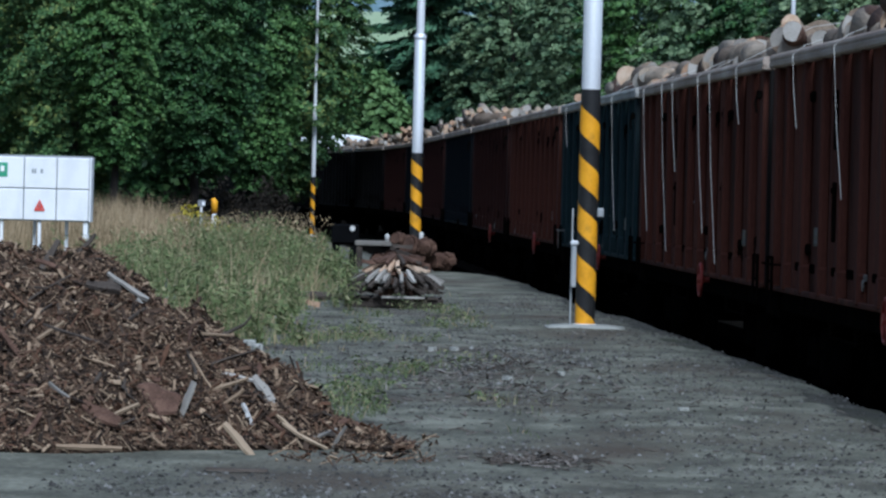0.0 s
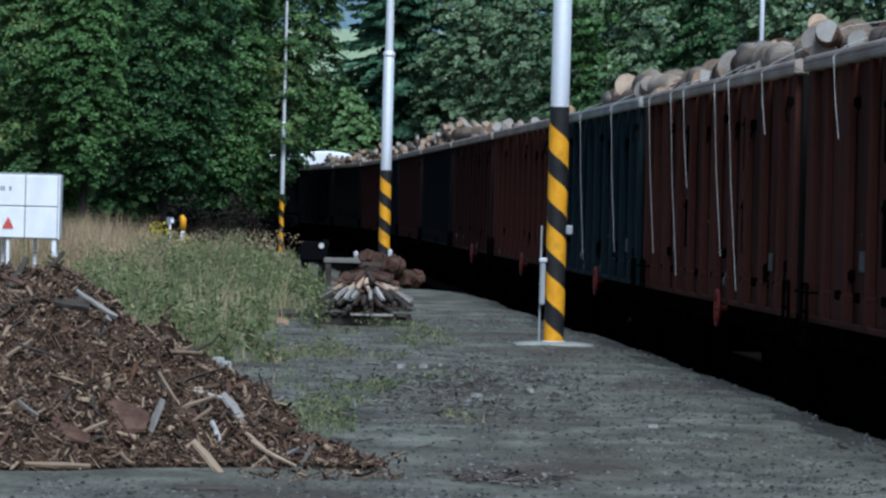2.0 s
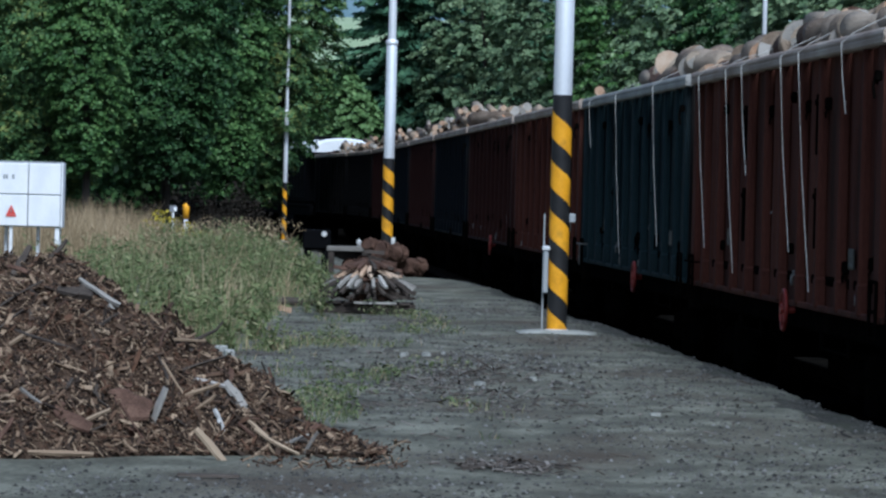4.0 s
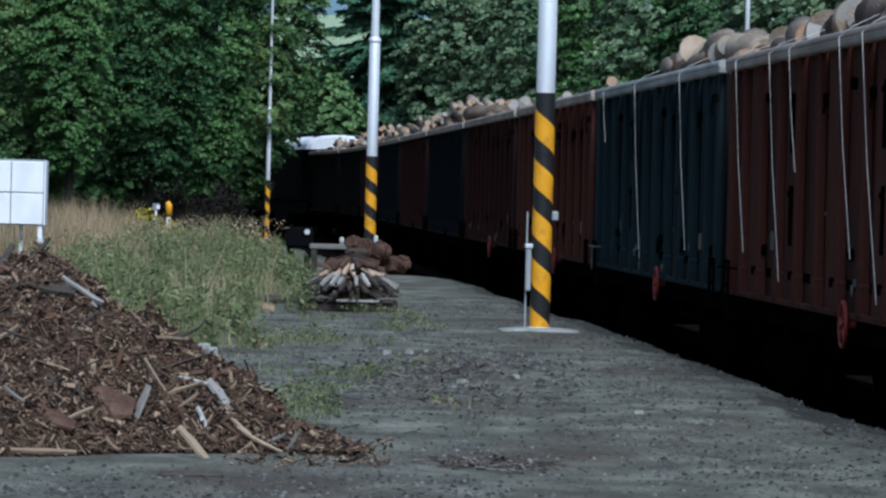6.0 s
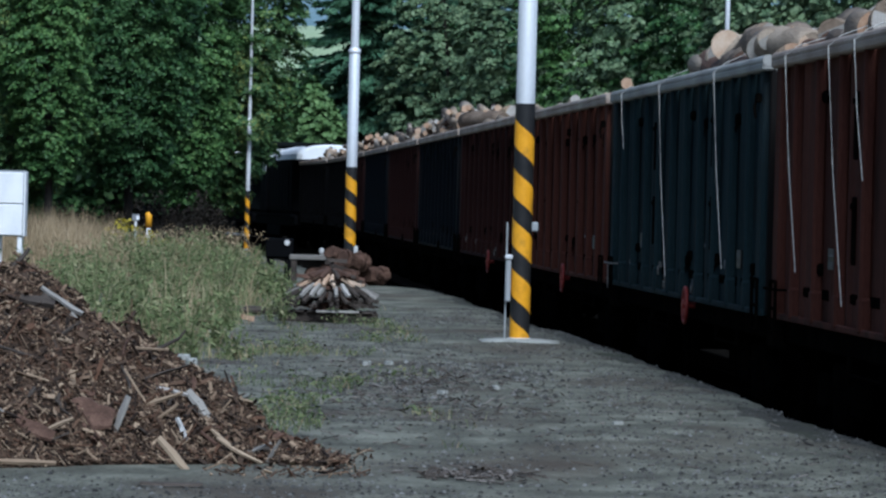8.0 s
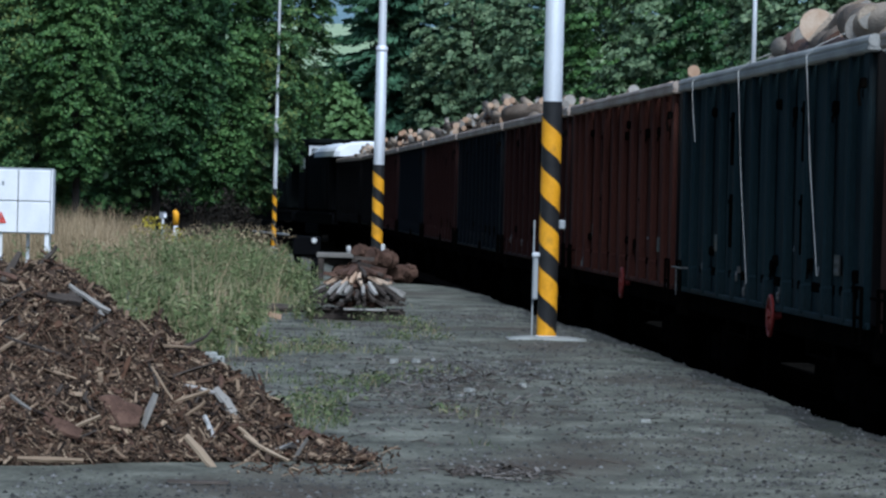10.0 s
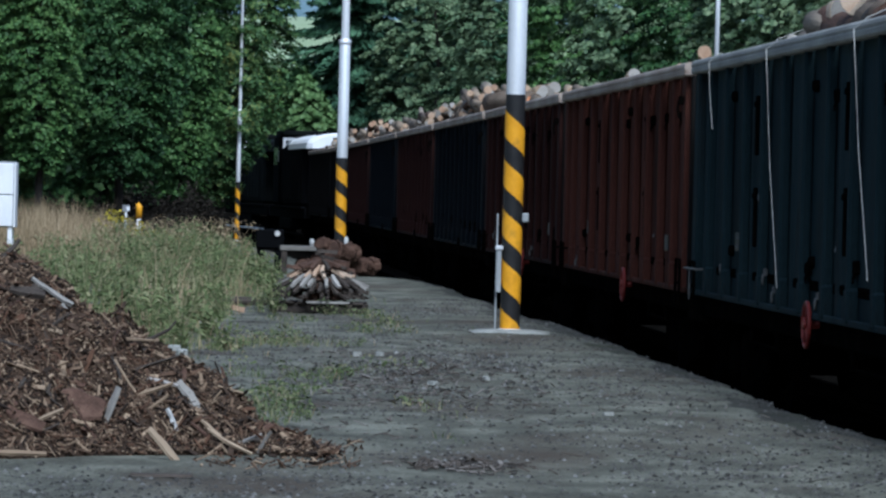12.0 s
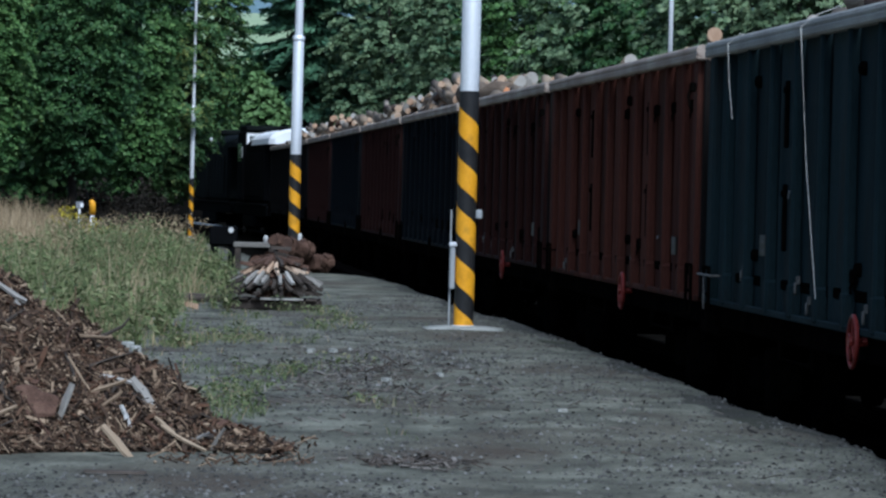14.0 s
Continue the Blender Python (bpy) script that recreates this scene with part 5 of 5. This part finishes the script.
    w["brake_rod"] = Geo().tube([(-0.8, 0, 0), (0.8, 0, 0)], 0.014, 6).box((-0.8, 0, 0.08), (0.05, 0.04, 0.22), 0.01).box((0.8, 0, 0.08), (0.05, 0.04, 0.22), 0.01).mesh("brake_rod")
    w["plate"] = Geo().box((0, 0.006, 0), (0.30, 0.012, 0.16), 0.004).mesh("plate")
    w["bar"] = Geo().box((0, 0.006, 0), (0.22, 0.008, 0.03), 0.002).mesh("bar")
    st = Geo()
    for x in (-0.17, 0.17):
        st.tube([(x, 0, 0.42), (x, 0, 0)], 0.014, 6)
    for z in (0.0, 0.2, 0.42):
        st.tube([(-0.17, 0, z), (0.17, 0, z)], 0.014, 6)
    w["foot_step"] = st.mesh("foot_step")
    # boxes added under the floor to block lit ground from showing through
    w["centre_sill"] = Geo().box((0, 0, 0.66), (LENGTH - 0.5, 0.5, 0.62), 0.04).box((0, 0.45, 0.42), (4.2, 0.1, 0.3), 0.03).box((0, -0.45, 0.45), (5.0, 0.1, 0.36), 0.03).mesh("centre_sill")
    w["handrail"] = Geo().tube([(-0.45, -0.09, 0), (-0.43, 0, 0), (0.43, 0, 0), (0.45, -0.09, 0)], 0.010, 7).tube([(0, 0, 0), (0, 0, -0.28)], 0.009, 7).mesh("handrail")
    w["air_tank"] = Geo().tube([(-0.5, 0, 0), (-0.45, 0, 0), (0.45, 0, 0), (0.5, 0, 0)], [0.09, 0.16, 0.16, 0.09], 16).mesh("air_tank")


def wagon(k, paint, rim, colour):
    """An open four-axle goods wagon; x runs along the track away from the camera, +y is the side towards the yard."""
    w, L = WAGON_MESH, LENGTH / 2
    t = thing("goods_wagon", f"weathered {colour} open goods wagon loaded with logs", "wagon", group="wagons of the timber train")
    rng = random.Random(100 + k)
    P = M[paint]
    for side in (1, -1):
        wall = part("side_wall", w["side_wall", side], P, t)
        for i in range(10):
            x = -L + 1.23 * (i + 1)
            part("post", w["post"], P, wall, place=pose(x, side * (HALF - 0.105), 0, 0, 0, 0 if side > 0 else 180))
        for e in (-1, 1):
            part("corner_post", w["corner_post"], P, wall, place=pose(e * (L - 0.28) + 0.1, side * (HALF - 0.12), 0, 0, 0, 0) if side > 0 else pose(e * (L - 0.28) - 0.1, -(HALF - 0.12), 0, 0, 0, 180))
            if e < 0:
                part("bracket", w["bracket"], M["under"], wall, place=pose(e * (L - 0.2), side * (HALF + 0.0), TOP - 0.36, 0, 0, 0 if side > 0 else 180))
        part("side_rim", w["side_rim"], M[rim], t, "top rail with caught sky light in its colour", place=pose(0, side * (HALF - 0.05), TOP - 0.07))
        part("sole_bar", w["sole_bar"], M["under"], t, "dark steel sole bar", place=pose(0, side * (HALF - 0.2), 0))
        part("lower_sill", w["lower_sill"], P, t, place=pose(0, side * (HALF - 0.06), -0.04))
        # from wagon 4 on the wheel's red gives way to painted-in shade
        part("brake_wheel", w["brake_wheel"], M["red_paint" if k < 4 else "under"], t, "red hand brake wheel" if k < 4 else "hand brake wheel coloured near black as if in shade", place=pose(-L + 5.6, side * (HALF - 0.03), 0.95))
    for e in (-1, 1):
        # end walls and ribs take black: shade of the wagon gap put in colour
        wall = part("end_wall", w["end_wall"], M["wagon_black"], t, "end wall coloured black for the shade between wagons", place=pose(e * (L - 0.06), 0, 0))
        for y in (-0.8, 0, 0.4):
            part("end_rib", w["end_rib"], M["wagon_black"], wall, place=pose(e * 0.05, y, 0))
        part("end_rim", w["end_rim"], M[rim], t, place=pose(e * (L - 0.06), 0, TOP - 0.07))
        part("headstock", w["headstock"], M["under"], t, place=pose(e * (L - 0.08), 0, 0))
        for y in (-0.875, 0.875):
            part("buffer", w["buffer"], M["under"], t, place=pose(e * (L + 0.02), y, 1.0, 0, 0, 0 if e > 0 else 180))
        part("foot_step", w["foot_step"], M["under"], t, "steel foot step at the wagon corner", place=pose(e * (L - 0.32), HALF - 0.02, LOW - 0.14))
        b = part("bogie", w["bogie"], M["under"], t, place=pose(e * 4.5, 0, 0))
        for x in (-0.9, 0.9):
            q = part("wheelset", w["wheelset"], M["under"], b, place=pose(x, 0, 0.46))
            if -1 <= k <= 3:
                WHEELS.append((q, x))
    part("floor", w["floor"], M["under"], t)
    # added blocker, keeps the space beneath the wagon dark
    part("centre_sill", w["centre_sill"], M["under"], t, "black box added to close the gap beneath the floor")
    part("handrail", w["handrail"], M["fitting" if k == 1 else "under"], t, "bare steel shunter's handrail", place=pose(L - 0.5, HALF + 0.02, LOW + 0.22))
    part("air_tank", w["air_tank"], M["under"], t, place=pose(0.9, 0.5, 0.72))
    # latches, hooks and markings on the side towards the yard
    for i in (3, 7):
        x = -L + 1.28 * i + 0.42
        for z in (LOW + 0.72, TOP - 0.66):
            part("latch", w["latch"], M["under"], t, "black door latch", place=pose(x, HALF - 0.12, z))
    for i in range(1, 10):
        part("hook", w["hook"], M["under"], t, "small black lashing hook", place=pose(-L + 1.28 * i - 0.3 + rng.uniform(-0.1, 0.1), HALF - 0.12, rng.choice((LOW + 0.35, LOW + 0.4, TOP - 0.5))))
    for i in (0, 4, 8):
        for z in (LOW + 0.42, TOP - 0.40):
            part("knob", w["knob"], M["under"], t, "round black knob", place=pose(-L + 1.28 * i + 0.72 + rng.uniform(-0.1, 0.1), HALF - 0.12, z + rng.uniform(-0.04, 0.04)))
    for i in (1, 4, 6, 7, 9) if k < 4 else ():
        part("lashing_ring", w["lashing_ring"], M["fitting"], t, "small bare metal lashing ring", place=pose(-L + 1.28 * i + rng.uniform(-0.5, 0.5), HALF - 0.11, LOW + rng.uniform(0.08, 0.34)))
    for x in (-L + 3.2, L - 4.6):
        part("brake_rod", w["brake_rod"], M["under"], t, "dark brake rod under the sole bar", place=pose(x, HALF - 0.15, LOW - 0.34))
    for x, z in ((-L + 2.0, LOW + 0.42), (L - 3.1, LOW + 0.5)) if k < 4 else ():
        pl = part("plate", w["plate"], M["black_paint"], t, "black lettering panel", place=pose(x, HALF - 0.10, z))
        for dz in (-0.04, 0.035):
            part("bar", w["bar"], M["fitting"], pl, "faded lettering bar", place=pose(0, 0.008, dz))
    for i in range(3 if k < 3 else 0):
        part("chalk_mark", w["bar"], M["ink"], t, "faded white mark", place=pose(-L + rng.uniform(1, 11), HALF - 0.112, LOW + rng.uniform(0.3, 0.9), 0, rng.uniform(0, 90), 0) @ Matrix.Diagonal((0.35, 1, 0.8, 1)))
    MOVING.append((t, FRONT + (k - 1) * PITCH + LENGTH / 2, 4.5))
    return t


LOG_MESH = []
LOG_RADIUS = (0.10, 0.12, 0.14, 0.16, 0.11, 0.18, 0.05, 0.06, 0.075)
LOG_LONG = (2.3, 2.0, 1.9, 1.7, 3.2, 1.5, 4.2, 3.8, 4.4)


def log_meshes():
    rng = random.Random(9)
    for i in range(9):
        r, l = LOG_RADIUS[i], LOG_LONG[i]
        pts = [((f / 6 - 0.5) * l, 0.02 * math.sin(f * 1.7 + i), 0.02 * math.cos(f * 2.3 + i)) for f in range(7)]
        rad = [r * (1 + 0.09 * math.sin(f * 2.2 + i * 1.3)) for f in range(7)]
        end = Geo().tube([(-l / 2 - 0.004, 0.02 * math.sin(i), 0.02 * math.cos(i)), (-l / 2 + 0.006, 0.02 * math.sin(i), 0.02 * math.cos(i))], rad[0] * 0.97, 14)
        LOG_MESH.append((Geo().tube(pts, rad, 14).mesh("log"), end.mesh("cut_end")))
        LOG_MESH[-1][0].polygons.foreach_set("use_smooth", [len(p.vertices) < 5 for p in LOG_MESH[-1][0].polygons])


def load(k, heights, ropes, count, pale=0.35, orange=False):
    """A heap of short logs; heights: metres behind the near end and metres above the rim; ropes: (metres behind, length hanging)."""
    L = LENGTH / 2
    t = thing("log_load", "heap of short weathered logs lashed with pale rope", "logs", group="log loads in the wagons")
    rng = random.Random(300 + k)
    for i in range(count):
        n = rng.randrange(6) if k < 2 else rng.choice((4, 6, 6, 7, 7, 8, 8))
        me, ce = LOG_MESH[n]
        turn = rng.gauss(0, 9 if k < 2 else 7)
        d = rng.uniform(LOG_LONG[n] / 2 + 0.2, LENGTH - LOG_LONG[n] / 2 - 0.2)
        over = between(d, heights)
        room = 1.17 - LOG_RADIUS[n] * 1.1 - abs(math.sin(radians(turn))) * LOG_LONG[n] / 2
        y = max(-room, min(room, rng.uniform(-1.12, 1.16)))
        drop = 0.30 * (abs(y) / 1.15) ** 2
        z = TOP - 0.08 + over * rng.uniform(0.5, 1.0) - drop * 0.7
        m = pose(-L + d, y, z, rng.uniform(0, 360), rng.gauss(0, 4), turn)
        ob = part("log", me, M["bark" if rng.random() < (0.8 if k < 2 else 0.5) else "bark_red" if rng.random() < (1 if k < 2 else 0.15) else "pale_wood"], t, place=m)
        part("cut_end", ce, M["cut_wood" if rng.random() < pale else "grey_wood"], ob)
    if orange:
        ob = part("log", LOG_MESH[3][0], M["bark"], t, place=pose(-L + 0.6, 0.85, TOP + 0.16, 0, 0, 20))
        part("cut_end", LOG_MESH[3][1], M["orange_wood"], ob, "fresh orange cut end")
    part("lower_layer", Geo().box((0, 0, (LOW + TOP) / 2 + 0.05), (LENGTH - 0.3, 2 * HALF - 0.36, TOP - LOW - 0.45), 0.1), M["bark"], t)
    for d, hang in ropes:
        over = between(d, heights)
        x = -L + d - 0.3
        o = HALF + 0.045
        pts = [(x - 0.5 * hang, o - 0.01, TOP - 0.07 - hang), (x - 0.22 * hang, o, TOP - 0.07 - hang * 0.5), (x, o, TOP - 0.07), (x, HALF - 0.05, TOP + 0.012), (x - 0.18, HALF * 0.5, TOP + over * 0.75 + 0.05), (x - 0.3, 0, TOP + over + 0.06), (x - 0.45, -HALF * 0.6, TOP + over * 0.7 + 0.05), (x - 0.6, -HALF, TOP + 0.012)]
        part("rope", Geo().tube(pts, 0.0037, 5), M["rope"], t, "thin pale lashing rope")
    MOVING.append((t, FRONT + (k - 1) * PITCH + LENGTH / 2, 4.5))


def locomotive(start, length, body, roof, cab_at, label):
    t = thing("locomotive", label, "locomotive", group="locomotives")
    w, L = WAGON_MESH, length / 2
    part("frame", Geo().box((0, 0, 1.0), (length, 2.7, 0.36), 0.04), M["loco_dark"], t, "black underframe")
    for y in (-1.38, 1.38):
        part("running_board", Geo().box((0, y, 1.22), (length, 0.16, 0.05), 0.01), M["loco_dark"], t, "black running board")
        part("step_rail", Geo().box((0, y, 0.30), (length - 1.0, 0.05, 0.06), 0.012), M["loco_white" if body == "loco_grey" else "loco_dark"], t, "lower step rail")
        part("side_tank", Geo().box((0, y * 0.86, 0.62), (length * 0.34, 0.4, 0.4), 0.05), M["loco_dark"], t, "black side tank")
    part("long_hood", Geo().box((L * 0.12, 0, 2.35), (length * 0.82, 2.5, 2.2), 0.12), M[body], t, "engine hood")
    for i in range(9):
        part("hood_door", Geo().box((-L * 0.5 + i * length * 0.075, 1.265, 2.25), (length * 0.062, 0.04, 1.5), 0.01), M[body], t)
    part("cab", Geo().box((cab_at, 0, 2.55), (2.6, 2.76, 2.6), 0.1), M[body], t, "driver's cab")
    part("roof", Geo().box((cab_at, 0, 3.92), (2.9, 2.6, 0.2), 0.09), M["loco_grey"], t, "grey cab roof")
    arch = Geo()
    ring = [(1.28 * math.cos(math.pi * i / 14), 3.28 + 0.56 * math.sin(math.pi * i / 14) ** 0.7) for i in range(15)]
    for x, f in ((-L + 0.35, 0.86), (-L + 0.6, 1.0), (-L + 8.4, 1.0), (-L + 8.6, 0.9)):
        arch.v += [(x, y * f, 3.28 + (z - 3.28) * f) for y, z in ring]
    for i in range(3):
        arch.f += [(i * 15 + j, i * 15 + j + 1, i * 15 + j + 16, i * 15 + j + 15) for j in range(14)]
        arch.f.append((i * 15 + 14, i * 15, i * 15 + 15, i * 15 + 29))
    arch.f += [tuple(range(15)), tuple(range(45, 60))]
    part("hood_roof", arch, M[roof], t, "rounded hood roof")
    for y in (0.25, 0.75):
        part("roof_hatch", Geo().box((-L + 1.6, y, 3.79), (0.5, 0.2, 0.10), 0.02), M["loco_dark"], t, "small dark roof hatch")
    part("rear_hood_roof", Geo().box((L - 2.6, 0, 3.36), (4.8, 2.3, 0.50), 0.22), M["zinc"], t, "grey rear hood roof")
    for i in range(3):
        part("roof_vent", Geo().box((L - 4.2 + i * 1.5, 0.3, 3.62), (0.8, 0.9, 0.14), 0.04), M["loco_dark"], t, "dark roof vent")
    for y in (-1.385, 1.385):
        for x in (-0.6, 0.4):
            wi = part("window", Geo().box((cab_at + x, y, 3.05), (0.9, 0.03, 0.4), 0.01), M["loco_white"], t, "white window frame")
            part("pane", Geo().box((cab_at + x, y * 1.012, 3.05), (0.74, 0.02, 0.64), 0.008), M["glass"], wi, "dark window pane")
    for e in (-1, 1):
        wi = part("window", Geo().box((cab_at + e * 1.31, 0, 3.52), (0.03, 2.5, 0.46), 0.01), M["loco_white"], t, "white window frame")
        part("pane", Geo().box((cab_at + e * 1.325, 0, 3.50), (0.02, 2.3, 0.28), 0.008), M["glass"], wi, "dark window pane")
        for y in (-0.875, 0.875):
            part("buffer", w["buffer"], M["under"], t, place=pose(e * (L - 0.06), y, 1.0, 0, 0, 0 if e > 0 else 180))
        b = part("bogie", w["bogie"], M["under"], t, place=pose(e * length * 0.3, 0, 0))
        for x in (-0.9, 0.9):
            part("wheelset", w["wheelset"], M["under"], b, place=pose(x, 0, 0.46))
        part("lamp", Geo().tube([(e * (L - 0.02), 0.9, 1.35), (e * (L + 0.04), 0.9, 1.35)], [0.1, 0.08], 12), M["loco_white"], t, "round head lamp")
    MOVING.append((t, start + length / 2, length * 0.3))


def build_train():
    wagon_meshes()
    log_meshes()
    # wagon 3 is red-brown too: maroon puts the far shade into its colour
    spec = {-2: ("wagon_maroon", "rim", "dark maroon"), -1: ("wagon_red", "rim", "red-brown"), 0: ("wagon_red", "rim", "red-brown"), 1: ("wagon_green", "rim_grey", "dark green"), 2: ("wagon_red", "rim", "red-brown"), 3: ("wagon_maroon", "rim", "dark maroon"),
            4: ("wagon_blue", "rim", "dark blue"), 5: ("wagon_maroon", "rim", "dark maroon"), 6: ("wagon_blue", "rim", "dark blue"), 7: ("wagon_maroon", "rim", "dark maroon"), 8: ("wagon_black", "rim", "near-black"), 9: ("wagon_black", "rim", "near-black")}
    for k, (p, r, c) in spec.items():
        wagon(k, p, r, c)
    load(-2, [(0, 0.2), (12.8, 0.2)], [(4, 1.2)], 30)
    load(-1, [(0, 0.30), (6, 0.40), (13.5, 0.26)], [(2.5, 0.4), (5.2, 1.0), (8.8, 1.25), (11.6, 0.65)], 150)
    load(0, [(0, 0.40), (4, 0.40), (8, 0.34), (13.5, 0.20)], [(2.2, 0.55), (4.8, 1.95), (6.0, 1.65), (8.9, 1.0), (10.2, 1.9), (12.6, 1.7)], 180, 0.4)
    load(1, [(0, 0.20), (1, 0.36), (8.0, 0.36), (8.9, -0.15), (13.5, -0.25)], [(3.4, 1.75), (8.1, 1.9), (12.0, 0.6)], 160, 0.45)
    load(2, [(0, -0.1), (3, 0.06), (7, 0.10), (10, 0.08), (12.8, -0.1)], [], 70)
    load(3, [(0, -0.2), (5, -0.02), (12.8, 0.05)], [], 50)
    load(4, [(0, 0.30), (2, 0.42), (9, 0.46), (12.8, 0.36)], [], 200, 0.4, orange=True)
    load(5, [(0, 0.40), (6, 0.44), (12.8, 0.36)], [], 150, 0.4)
    load(6, [(0, 0.34), (6, 0.38), (12.8, 0.3)], [], 80, 0.4)
    load(7, [(0, 0.34), (13.5, 0.38)], [], 110, 0.6)
    load(8, [(0, 0.38), (13.5, 0.36)], [], 110, 0.6)
    load(9, [(0, 0.34), (13.5, 0.25)], [], 90, 0.6)
    locomotive(168.6, 15.5, "loco_dark", "loco_white", 4.6, "black diesel locomotive with a white roof behind the wagons")
    locomotive(185.5, 15.0, "loco_grey", "loco_grey", 3.0, "grey diesel locomotive with white step rails")


build_ground()
build_track()
build_hills()
build_trees()
build_woods()
build_shrubs()
build_train()
build_masts()
build_board()
build_heap()
build_stacks()
build_grass()
build_litter()


# ---- movement ----
def motions():
    for t, middle, base in MOVING:
        rows = []
        for sec, gone in TRAVEL:
            a, _ = track(middle - gone - base)
            b, _ = track(middle - gone + base)
            c = (a + b) / 2
            rows.append((sec, pose(c.x, c.y, RAIL, 0, 0, math.degrees(math.atan2(b.y - a.y, b.x - a.x)))))
        walk(t, rows)
    for q, x in WHEELS:
        rows = []
        for i in range(57):
            sec = i * 0.25
            gone = between(sec, TRAVEL) + 15.38
            rows.append((sec, pose(x, 0, 0.46, 0, -math.degrees(gone / 0.46), 0)))
        walk(q, rows)


motions()
